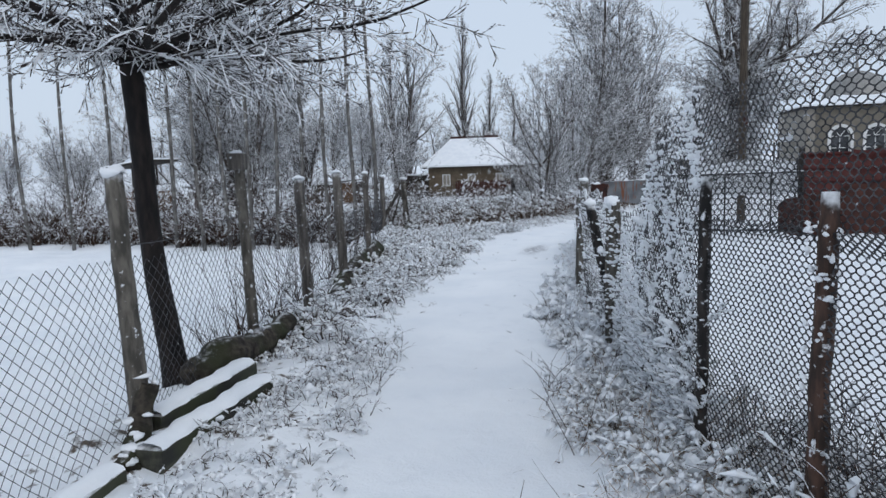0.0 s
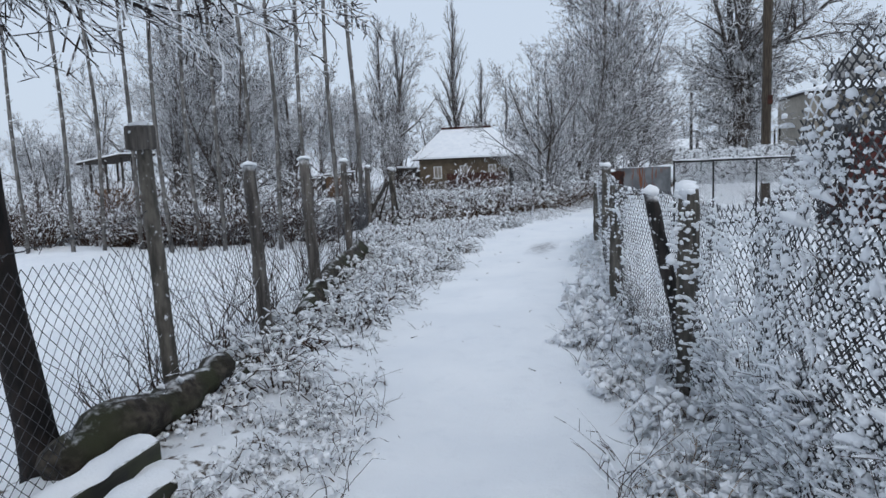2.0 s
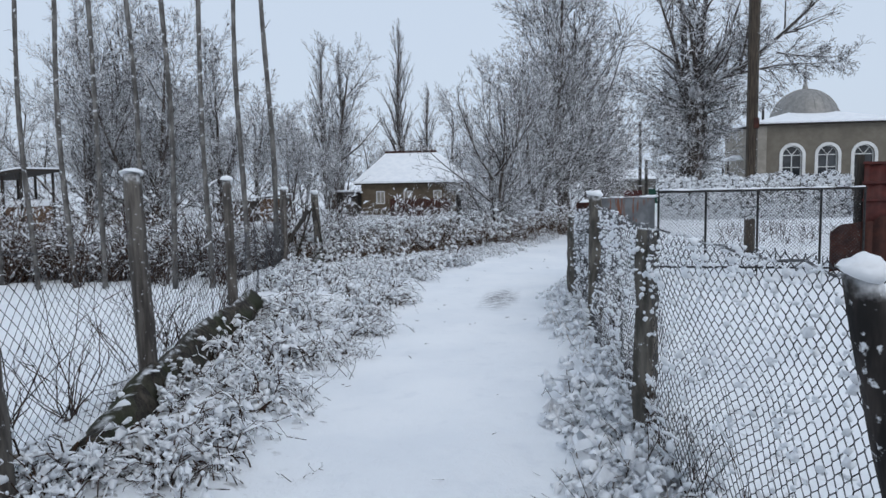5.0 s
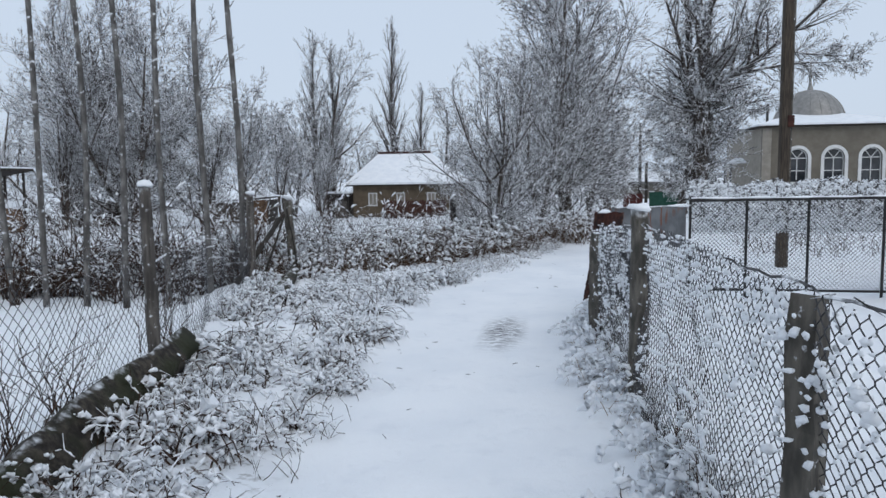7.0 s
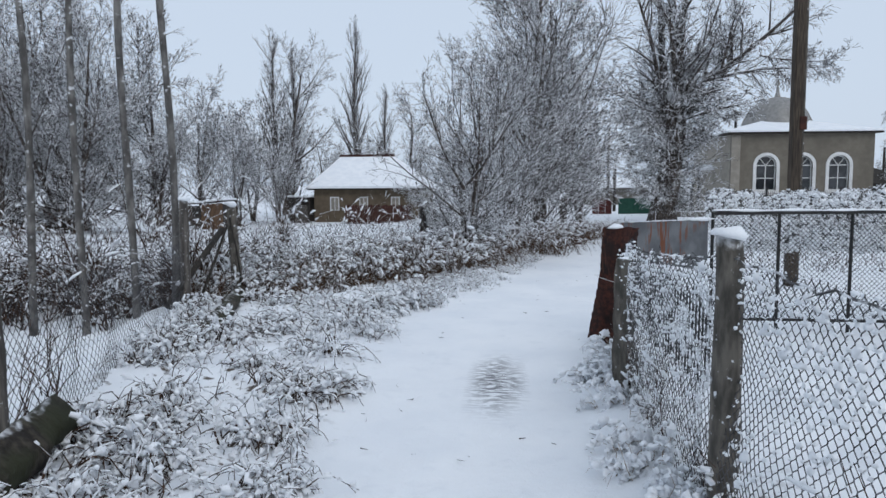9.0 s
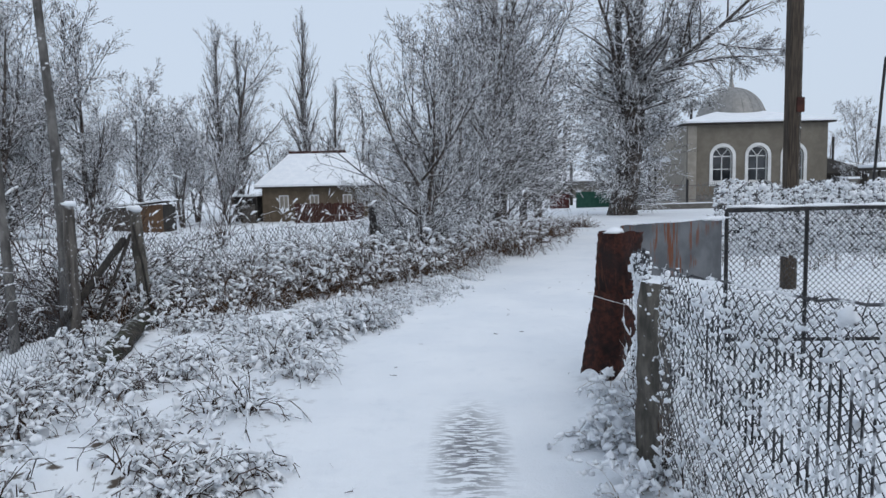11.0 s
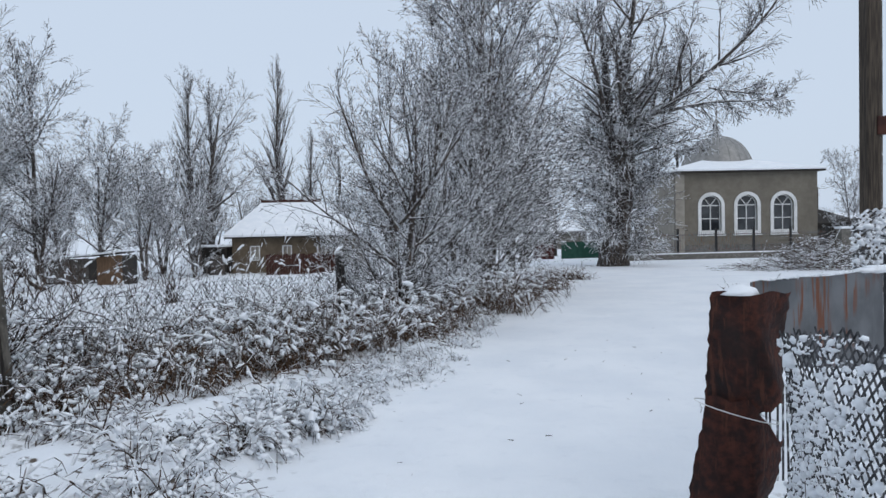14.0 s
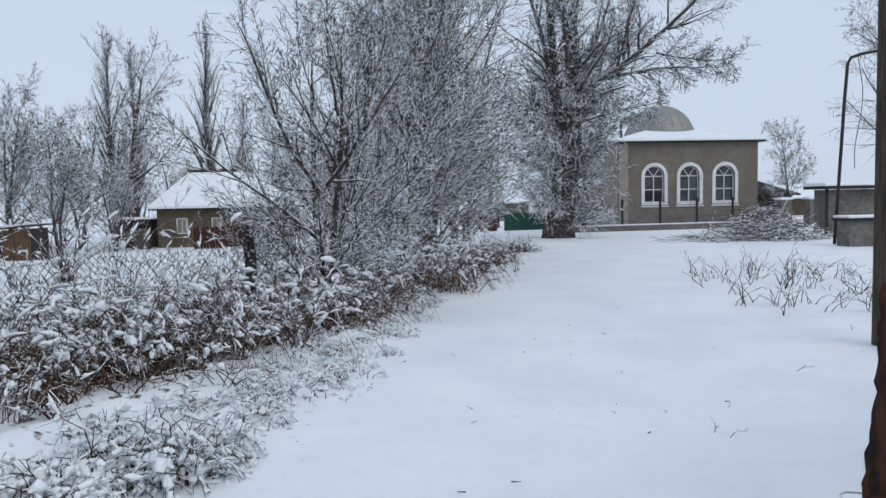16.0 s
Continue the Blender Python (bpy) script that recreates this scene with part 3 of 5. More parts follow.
    pop = tree_from("poplar_tree", d, "tall narrow bare poplar behind the clay house", (-15.6, 75, -1.4), M_BARK, M_HAZYTWIG, group="poplars behind the house", twig_min=0.011)
    for x, y, s, turn in ((-23.8, 76, 0.97, 60), (-22.4, 77, 0.9, 200), (-13.6, 80, 0.7, 20)):
        c = copy_thing(pop, pose(x, y, -1.5, 0, 0, turn))
        c.scale = (s, s, s)
    d = grow(57, 13.5, 0.3, FARSPREAD, (0.12, 0, 1), 1, [((0.4, 0, 4.5), (0.85, -0.1, 0.5), 6.5, 0.14, 1)])
    far = tree_from("spreading_tree", d, "bare spreading tree white with rime beyond the gardens", (-22.5, 74, -1.4), M_BARK, M_HAZYTWIG, group="trees beyond the gardens", twig_min=0.012)
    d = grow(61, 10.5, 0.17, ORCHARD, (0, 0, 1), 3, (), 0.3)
    near = tree_from("orchard_tree", d, "broad many-stemmed bare tree grey with rime past the field", (-23.0, 41, -0.9), M_BARK, M_HAZYTWIG, group="trees beyond the gardens", twig_min=0.0085)
    for x, y, q, turn in ((-27.0, 43, 1.08, 100), (-19.8, 44, 0.85, 310), (-25.0, 46, 1.1, 30), (-21.5, 39, 0.8, 170), (-24.5, 38, 0.8, 280)):
        c = copy_thing(near, pose(x, y, gz(x, y) - 0.1, 0, 0, turn))
        c.scale = (q * 1.08, q * 1.08, q * 1.08)
    d = grow(63, 9.5, 0.17, FARSPREAD, (0, 0, 1), 2, (), 0.3)
    wide = tree_from("garden_tree", d, "bare many-stemmed garden tree grey with rime", (-24.5, 60, -1.5), M_BARK, M_HAZYTWIG, group="trees beyond the gardens", twig_min=0.012)
    for src, x, y, s, turn in ((wide, -20.8, 58, 0.75, 40), (wide, -29, 63, 0.9, 150), (wide, -18.6, 61, 0.55, 80), (wide, -22.8, 66, 0.95, 260), (wide, -17.5, 72, 0.7, 90),
                               (far, -34, 60, 0.7, 140), (far, -10.5, 78, 0.75, 250), (wide, -6, 74, 0.7, 20), (far, -1.5, 66, 0.6, 60),
                               (wide, -42, 52, 0.6, 10), (wide, -35, 41, 0.45, 300), (wide, -31, 36, 0.4, 90), (wide, -40, 40, 0.5, 10), (wide, -38, 36, 0.45, 60), (wide, -34, 38, 0.5, 200), (far, -55, 70, 0.8, 30), (far, 32, 54, 0.95, 120), (far, 55, 120, 0.5, 10), (far, 66, 125, 0.55, 60), (far, 12, 120, 0.5, 200), (far, 3, 118, 0.55, 90)):
        c = copy_thing(src, pose(x, y, gz(x, y) - 0.1, 0, 0, turn))
        c.scale = (s, s, s)
    d = grow(71, 5.6, 0.06, FARSPREAD, (0, 0, 1))
    tree_from("young_tree", d, "slender young bare tree beside the domed building", (24.0, 55, gz(24, 55)), M_BARK, M_HAZYTWIG, twig_min=0.008)
    # the row of slim poplar stems in the field
    k = 0
    stem = None
    for x, y in ((-5.75, 16.5), (-6.25, 16.4), (-6.95, 16.4), (-7.55, 16.3), (-8.35, 16.5), (-9.05, 16.4), (-9.8, 16.5), (-10.5, 16.4), (-11.3, 16.5), (-12.2, 16.4), (-13.2, 16.5), (-14.6, 16.5), (-16, 16.4)):
        if stem is None or k in (1, 2):
            pts = np.array([(0.05 * math.sin(z * 0.9 + k), 0.05 * math.cos(z * 0.7 + 2 * k), z) for z in np.linspace(-0.1, 9.5, 16)])
            stem = thing("slim_poplar", "slim bare poplar trunk in a planted row in the field", "tree", "row of slim poplars", (x, y, gz(x, y)))
            g = Geo()
            rad = np.linspace(0.052, 0.03, 16) * (1 + 0.09 * np.sin(np.arange(16) * 2.3 + k))
            g.tube(pts, rad, 8)
            part("trunk", g, M_PALEBARK, stem, smooth=True)
            g = Geo()
            rr = random.Random(80 + k)
            p, q = [], []
            for z in np.linspace(3.4, 9.3, 26):
                a = rr.uniform(0, 6.28)
                L = rr.uniform(0.04, 0.16) if z < 6 else rr.uniform(0.15, 0.7)
                p.append((0.05 * math.sin(z * 0.9 + k), 0.05 * math.cos(z * 0.7 + 2 * k), z))
                q.append((p[-1][0] + L * math.cos(a), p[-1][1] + L * math.sin(a), z + L * rr.uniform(0.6, 1.3)))
            g.segs(p, q, 0.012, 0.004)
            part("twigs", g, M_TWIG, stem, stuff=True)
        else:
            copy_thing(stem, pose(x, y, gz(x, y), 0, 0, 67 * k))
        k += 1


plant_trees()


def stems_at(g, rnd, x, y, z, n, h, spread, curl, r=0.004, pieces=5, jit=0.26, hold=None):
    """Arching dead stems from one root, held to a surface by hold; returns the pieces on which snow can lie."""
    P, Q, R, S, lie = [], [], [], [], []
    for _ in range(n):
        a = rnd.uniform(0, 6.283)
        d = Vector((math.cos(a) * spread * rnd.uniform(0.2, 1), math.sin(a) * spread * rnd.uniform(0.2, 1), 1)).normalized()
        L = h * rnd.uniform(0.5, 1.1)
        p = Vector((x + rnd.gauss(0, 0.05), y + rnd.gauss(0, 0.05), z - 0.02))
        for k in range(pieces):
            d = (d + Vector((rnd.gauss(0, jit), rnd.gauss(0, jit), rnd.gauss(0, 0.12) - curl * (k + 0.5) / pieces))).normalized()
            q = p + d * (L / pieces)
            if hold:
                q = hold(q)
            P.append(p), Q.append(q), R.append(r * (1 - 0.7 * k / pieces)), S.append(r * (1 - 0.7 * (k + 1) / pieces))
            if k > 0:
                lie.append((p, q))
                if rnd.random() < 0.5:
                    e = (d + Vector((rnd.gauss(0, 0.6), rnd.gauss(0, 0.6), rnd.gauss(0.1, 0.4)))).normalized()
                    q2 = q + e * min(L * 0.22, 0.12)
                    P.append(q), Q.append(q2), R.append(r * 0.6), S.append(r * 0.35)
                    lie.append((q, q2))
            p = q
    g.segs(P, Q, R, S)
    return lie


def snow_on(lie, rnd, share, w, lumps=0.12, seed=1):
    """Strips of snow along stems, broken and very uneven, with clusters of lumps."""
    g = Geo()
    keep = [(p, q) for p, q in lie if rnd.random() < share * (0.35 + 0.65 * (1 - min(1, abs((q - p).normalized().z))))]
    if keep:
        a = np.array([[*p, *q] for p, q in keep])
        n = len(a)
        u = np.random.default_rng(seed)
        ww = w * np.exp(u.normal(0, 0.4, n))
        s0, s1 = u.uniform(0, 0.3, (n, 1)), u.uniform(0.6, 1.05, (n, 1))
        p, q = a[:, :3] + (a[:, 3:] - a[:, :3]) * s0, a[:, :3] + (a[:, 3:] - a[:, :3]) * s1
        span = np.linalg.norm(q - p, axis=1, keepdims=True)
        q = p + (q - p) * np.minimum(1, 11 * ww[:, None] / np.maximum(span, 1e-6))
        mid = (p + q) / 2 + u.normal(0, 0.3, (n, 3)) * ww[:, None]
        r0, rm, r1 = (u.uniform(lo, hi, n) * ww for lo, hi in ((0.2, 0.6), (0.6, 1.3), (0.2, 0.7)))
        off = np.zeros((n, 3))
        off[:, 2] = 0.6 * ww
        g.segs(p + off * 0.4, mid + off, r0, rm, 4)
        g.segs(mid + off, q + off * 0.4, rm, r1, 4)
        heap = np.flatnonzero(u.random(n) < lumps)
        heap = np.concatenate([heap, heap])
        pick = mid[heap] + u.normal(0, 1.1, (len(heap), 3)) * w * (1, 1, 0.5) + (0, 0, 0.5 * w)
        g.blobs(pick, u.uniform(0.5, 1.5, len(heap)) * w, 0.8, seed)
    return g


def weeds(name, label, spots, seed, n, h, spread, curl, snow=0.6, lump=0.011, mat=None, r=0.0035, pieces=5, jit=0.26, hold=None):
    """A stretch of snow-laden dead weeds as one body of stuff."""
    rnd = random.Random(seed)
    t = new(name)
    tagged(t, label, "weeds", kind="stuff")
    g, lie = Geo(), []
    for x, y in spots:
        lie += stems_at(g, rnd, x, y, gz(x, y), rnd.randint(n // 2, n), h * rnd.choice((0.45, 0.7, 0.9, 1.0, 1.3)), spread, curl, r, pieces, jit, hold)
    part("dead_stems", g, mat or M_STEM, t, stuff=True)
    s = snow_on(lie, rnd, snow, lump, 0.24, seed)
    if s.n:
        part("clinging_snow", s, M_SNOW, t, smooth=True, stuff=True)
    return t


def scatter(rnd, n, x_of, y0, y1):
    out = []
    for _ in range(n):
        y = rnd.uniform(y0, y1)
        lo, hi = x_of(y)
        out.append((rnd.uniform(lo, hi), y))
    return out


def fence_x(y):
    """The line of the wire fence beside the field."""
    return float(np.interp(y, (0, 3.35, 5.25, 7.1, 8.6, 10.8, 16.2), (-2.2, -2.66, -2.97, -3.33, -3.5, -3.92, -5.42)))


def right_x(y):
    """The line of the fence on the other side of the path."""
    return float(np.interp(y, (0, 2.7, 3.5, 4.2, 5.75, 8, 10.7, 12.6, 13.4, 14.4), (1.5, 0.7, 0.4, 0.2, 0.03, -0.37, -0.45, -0.56, -0.45, -0.4)))


def clumped(rnd, n, x_of, y0, y1, each=5, spread=0.16):
    """Spots gathered in clumps, with bare snow between."""
    out = []
    while len(out) < n:
        y = rnd.uniform(y0, y1)
        lo, hi = x_of(y)
        x = rnd.uniform(lo, hi)
        for _ in range(rnd.randint(2, each)):
            out.append((min(hi, max(lo, x + rnd.gauss(0, spread))), y + rnd.gauss(0, spread)))
    return out


def on_wire(q):
    """Keeps climbing stems close to the wire beside the path."""
    x = right_x(q.y)
    return Vector((x + 0.35 * (q.x - x), q.y, q.z))


def plant_verges():
    r = random.Random(7)
    spots = clumped(r, 150, lambda y: (fence_x(y) + 0.1, float(path_left(y)) - 0.1), 4.6, 12.2, 9, 0.09)
    weeds("verge_weeds", "dead weeds bent under snow beside the path", spots, 8, 10, 0.38, 0.9, 1.0, 0.85, 0.0115, M_BROWNSTEM, 0.005, 5)
    spots = clumped(r, 150, lambda y: (fence_x(y) + 0.12, min(fence_x(y) + 0.85, float(path_left(y)) - 0.3)), 4.9, 12, 6, 0.12)
    weeds("verge_weeds", "curled brown weeds heaped with snow along the logs", spots, 23, 9, 0.46, 0.9, 1.3, 0.75, 0.0145, M_BROWNSTEM, 0.008, 6)
    spots = clumped(r, 80, lambda y: (right_x(y) - 0.42, right_x(y) - 0.02), 4.3, 9, 6, 0.1)
    weeds("verge_weeds", "drooping weeds under thick lumps of snow by the fence", spots, 24, 6, 0.36, 0.9, 1.3, 1.2, 0.022, M_STEM, 0.004)
    spots = clumped(r, 60, lambda y: (float(path_right(y)) - 0.15, float(path_right(y)) + 0.2), 2.2, 9, 3, 0.1)
    weeds("bare_stalks", "bare dark twigs reaching over the path's edge", spots, 25, 5, 0.36, 1.3, 0.2, 0.05, 0.005, M_BROWNSTEM, 0.003, 4, 0.16)
    spots = clumped(r, 40, lambda y: (float(path_left(y)) - 0.2, float(path_left(y)) + 0.1), 2.4, 13, 3, 0.1)
    weeds("bare_stalks", "bare dark twigs leaning out over the trodden snow", spots, 26, 4, 0.24, 1.3, 0.3, 0.08, 0.005, M_BROWNSTEM, 0.003, 4, 0.16)
    spots = clumped(r, 110, lambda y: (-2.2, float(path_left(y)) - 0.05), 2.4, 5.4)
    weeds("verge_weeds", "low dead grass dusted with snow beside the old beams", spots, 9, 10, 0.2, 1.0, 0.9, 0.65, 0.01, M_BROWNSTEM, 0.0035, 4)
    spots = clumped(r, 170, lambda y: (fence_x(y) + 0.1, float(path_left(y)) - 0.15), 11.6, 17.2, 12, 0.12)
    weeds("verge_weeds", "flattened snowy weeds along the open end of the fence", spots, 10, 12, 0.46, 1.0, 1.1, 0.75, 0.014, M_BROWNSTEM, 0.006, 6, 0.2)
    spots = clumped(r, 62, lambda y: (-3.5, -2.42), 14.6, 17.1, 10, 0.13)
    weeds("verge_weeds", "spreading snowy weeds fallen towards the path", spots, 29, 12, 0.48, 1.0, 1.0, 0.8, 0.014, M_BROWNSTEM, 0.005, 6, 0.2)
    spots = clumped(r, 230, lambda y: (float(path_left(y)) - 0.95, float(path_left(y)) - 0.05), 17, 25, 6, 0.13)
    weeds("verge_weeds", "short snowy grass at the foot of the hedge", spots, 11, 8, 0.2, 1.0, 0.9, 0.65, 0.012, M_BROWNSTEM, 0.004, 4)
    spots = clumped(r, 130, lambda y: (float(path_right(y)) + 0.15, right_x(y) + 0.02), 4.4, 14, 5, 0.12)
    weeds("verge_weeds", "snow-laden weeds against the fence", spots, 12, 6, 0.3, 0.9, 1.0, 1.2, 0.018, M_STRAW, 0.003, 4)
    spots = clumped(r, 150, lambda y: (right_x(y) - 0.42, right_x(y) + 0.45), 2.4, 4.6)
    weeds("verge_weeds", "pale dead grass heaped with snow by the wire fence", spots, 13, 15, 0.3, 1.0, 1.0, 0.6, 0.012, M_STRAW)
    spots = clumped(r, 70, lambda y: (right_x(y) + 0.08, right_x(y) + 0.7), 1.6, 3.6, 6, 0.12)
    weeds("verge_weeds", "rusty brown weeds grown up behind the wire", spots, 28, 12, 0.5, 0.5, 0.4, 0.4, 0.009, M_BROWNSTEM, 0.004)
    spots = clumped(r, 26, lambda y: (right_x(y) - 0.3, right_x(y) - 0.05), 4.6, 6.6, 4, 0.08)
    weeds("straw_tufts", "tufts of rusty straw bent over in the snow", spots, 27, 16, 0.3, 1.0, 1.2, 0.4, 0.013, M_STRAW, 0.003)
    spots = scatter(r, 40, lambda y: (right_x(y) - 0.05, right_x(y) + 0.06), 4.3, 5.8)
    weeds("climbing_weeds", "weeds caked in snow leaning on the fence", spots, 22, 6, 0.6, 0.2, 0.0, 1.2, 0.01, M_BROWNSTEM, 0.003, 13, 0.22, on_wire)
    spots = scatter(r, 20, lambda y: (right_x(y) - 0.05, right_x(y) + 0.06), 3.6, 4.4)
    weeds("climbing_weeds", "tall weeds caked in snow climbing the fence", spots, 14, 6, 1.1, 0.1, 0.0, 1.2, 0.01, M_BROWNSTEM, 0.003, 20, 0.2, on_wire)
    spots = scatter(r, 70, lambda y: (right_x(y) - 0.04, right_x(y) + 0.05), 5.8, 13.6)
    weeds("climbing_weeds", "dead climbers caked in snow on the fence wire", spots, 15, 5, 0.55, 0.25, 0.04, 0.95, 0.009, M_BROWNSTEM, 0.0035, 10, 0.18, on_wire)
    spots = scatter(r, 80, lambda y: (2.7 + 0.25 * (y - 20.5), 7.0), 20.5, 26.5)
    weeds("field_weeds", "scattered bare dead stalks standing in the snow", spots, 16, 4, 0.5, 0.5, 0.2, 0.15, 0.01, M_BROWNSTEM, 0.007)
    spots = scatter(r, 18, lambda y: (0.3, 7), 15.8, 21)
    weeds("field_weeds", "few short dead stalks poking through the snow", spots, 17, 3, 0.15, 0.5, 0.25, 0.1, 0.008, M_BROWNSTEM)
    # thin sprouts behind the field fence
    spots = [(-3.05, 4.9), (-3.1, 5.3), (-3.2, 5.6), (-3.5, 6.7), (-3.6, 7.4), (-3.8, 8.2), (-4.0, 9.4), (-4.2, 10.2), (-4.5, 11.8), (-4.7, 12.4)]
    weeds("sucker_shoots", "thin bare upright shoots behind the wire fence", spots, 18, 18, 1.15, 0.45, 0.05, 0.12, 0.006, M_BROWNSTEM, 0.0055)
    # overgrown far edge of the field
    spots = clumped(r, 540, lambda y: (-24, -5.9), 16.9, 19.2, 9, 0.25)
    weeds("field_edge_scrub", "tangled rimed scrub along the far edge of the field", spots, 19, 13, 1.45, 0.6, 0.45, 0.22, 0.015, M_BROWNSTEM, 0.012, 5)
    spots = scatter(r, 210, lambda y: (-34, -7), 20, 30)
    weeds("field_edge_scrub", "thicket of frosted saplings beyond the field", spots, 20, 9, 2.1, 0.45, 0.15, 0.4, 0.018, M_BROWNSTEM, 0.011, 6)
    spots = [(x + r.gauss(0, 0.35), y + r.gauss(0, 0.35)) for x, y in ((-6.2 + 3.9 * k / 70, 18.6 + 4.6 * k / 70) for k in range(70))]
    weeds("garden_scrub", "thin tall frosted weeds behind the hedge", spots, 21, 8, 1.25, 0.3, 0.1, 0.4, 0.01, M_STEM, 0.005, 7, 0.16)
    # straws and twigs dropped on the path
    g = Geo()
    P, Q = [], []
    for _ in range(90):
        y = r.uniform(1.5, 22)
        x = r.uniform(float(path_left(y)) - 0.1, min(float(path_right(y)), float(path_left(y)) + 3) + 0.1)
        a, L = r.uniform(0, 6.28), r.uniform(0.015, 0.06)
        z = gz(x, y) + 0.006
        P.append((x, y, z)), Q.append((x + L * math.cos(a), y + L * math.sin(a), z + r.uniform(0, 0.015)))
    g.segs(P, Q, 0.004, 0.002)
    ob = part("fallen_twigs", g, M_BROWNSTEM)
    tagged(ob, "dark bits of twig and leaf fallen on the snow", "twigs", kind="stuff")


def bush(x, y, h, seed, n=80, spread=0.9, curl=0.9, label="snow-bowed brown bush beside the path"):
    t = thing("bush", label, "bush", "hedge of snowy bushes", (x, y, gz(x, y)))
    rnd = random.Random(seed)
    g, b, lie = Geo(), Geo(), []
    arch_of = [(rnd.gauss(0, 0.3), rnd.gauss(0, 0.3), rnd.uniform(0.5, 1.25)) for _ in range(n // 4)]
    for k in range(n):
        ax, ay, tall = rnd.choice(arch_of)
        lie += stems_at(g, rnd, ax + rnd.gauss(0, 0.04), ay + rnd.gauss(0, 0.04), 0, 3, h * tall * rnd.uniform(0.8, 1.15), spread, curl * rnd.uniform(0.7, 1.6), 0.005, 7, 0.15)
    for k in range(n):
        stems_at(b, rnd, rnd.gauss(0, 0.33), rnd.gauss(0, 0.33), 0, 3, h * rnd.uniform(0.35, 0.8), spread, curl, 0.008, 4)
    lie = [s for s in lie if rnd.random() < 1.5 * s[1].z / h]
    part("twig_mass", g, M_BROWNSTEM if seed % 3 else M_STEM, t, stuff=True)
    part("dead_foliage", b, M_DEADLEAF, t, "dark brown withered foliage", stuff=True)
    part("clinging_snow", snow_on(lie, rnd, 0.95, rnd.uniform(0.012, 0.018), 0.3, seed), M_SNOW, t, smooth=True, stuff=True)
    return t


def plant_hedge():
    rnd = random.Random(3)
    line = [(-5.5, 17.3), (-4.9, 17.5), (-4.5, 18.1), (-3.95, 18.5), (-3.6, 19.1), (-3.2, 19.7), (-2.85, 20.4), (-2.5, 21.0), (-2.2, 21.6), (-5.4, 18.4), (-4.8, 19.2), (-4.2, 19.9), (-3.6, 20.8), (-3.1, 21.5), (-1.9, 22.3), (-2.7, 22.8), (-1.4, 23.4), (-0.9, 24.8), (-0.3, 26.4), (0.2, 28), (0.9, 30), (1.5, 32), (2.2, 34.5), (-6.2, 18.2), (-6.9, 18.8)]
    for k, (x, y) in enumerate(line):
        far = y > 22
        bush(x + rnd.gauss(0, 0.12), y + rnd.gauss(0, 0.15), rnd.uniform(0.75, 1.45) * (1.0 if not far else 1.15), 100 + k, 62 if not far else 50, 0.8, 0.85)


plant_verges()
plant_hedge()


# ---- fences ----
def chain_link(path, h0, h1, cell=0.08, r=0.0022, sag=0.03, seed=1, low=0.0, drop=None, knot=0.0):
    """Woven wire along a line of (x, y); height from h0 at its start to h1 at its end; knot is the twisted share of a cell."""
    g = Geo()
    pts = np.array(path, float)
    run = np.concatenate([[0], np.cumsum(np.linalg.norm(np.diff(pts, axis=0), axis=1))])
    w = cell / 2
    n = int(run[-1] / w)
    P, Q = [], []
    for i in range(n):
        hgt = h0 + (h1 - h0) * i / n
        if drop:
            hgt = hgt * drop(i / n)
        m = max(2, int((hgt - low) / w))
        j = np.arange(m + 1)
        if knot:
            j = np.repeat(j, 2)
            v = low + (j + knot * (np.arange(len(j)) % 2 - 0.5)) * w
        else:
            v = low + j * w
        u = (i + (j + i) % 2) * w
        x, y = np.interp(u, run, pts[:, 0]), np.interp(u, run, pts[:, 1])
        base = level(x, y)
        bulge = sag * (wave(u, v * 1.3, 1.6, seed) + 0.15 * wave(u, v, 0.5, seed + 1))
        z = base + v + sag * 0.6 * wave(u, v, 1.5, seed + 2)
        a = np.stack([x + bulge, y + bulge * 0.3, z], 1)
        P.append(a[:-1]), Q.append(a[1:])
    g.segs(np.concatenate(P), np.concatenate(Q), r, r, 3)
    return g


def caked(net, share, r, seed, high=0.0):
    """Lumps of snow caught on the knots of a wire netting, more of them towards its top by high."""
    u = np.random.default_rng(seed)
    at = np.concatenate(net.v)[::6]
    odds = share * (1 - high + 2 * high * np.clip(at[:, 2], 0, 1) ** 2)
    patch = 0.5 + 0.8 * (wave(at[:, 1] * 1.0, at[:, 2], 0.7, seed) > -0.2)
    at = at[u.random(len(at)) < odds * patch]
    at = at + u.normal(0, 0.6 * r, at.shape)
    g = Geo()
    g.blobs(at, r * np.exp(u.normal(0, 0.4, len(at))), 0.9, seed)
    return g


def wire(path, r=0.003):
    g = Geo()
    a = np.array(path, float)
    g.segs(a[:-1], a[1:], r, r, 4)
    return g


def barbed(p, q, sag, seed, r=0.003, n=28):
    rnd = random.Random(seed)
    k = np.linspace(0, 1, n)
    a = np.outer(1 - k, p) + np.outer(k, q)
    a[:, 2] -= sag * 4 * k * (1 - k)
    a += np.array([[rnd.gauss(0, 0.006) for _ in range(3)] for _ in k])
    g = wire(a, r)
    spikes = a[1:-1]
    d = np.array([[rnd.gauss(0, 0.018) for _ in range(3)] for _ in spikes])
    g.segs(spikes - d, spikes + d, 0.0025, 0.0015, 3)
    return g


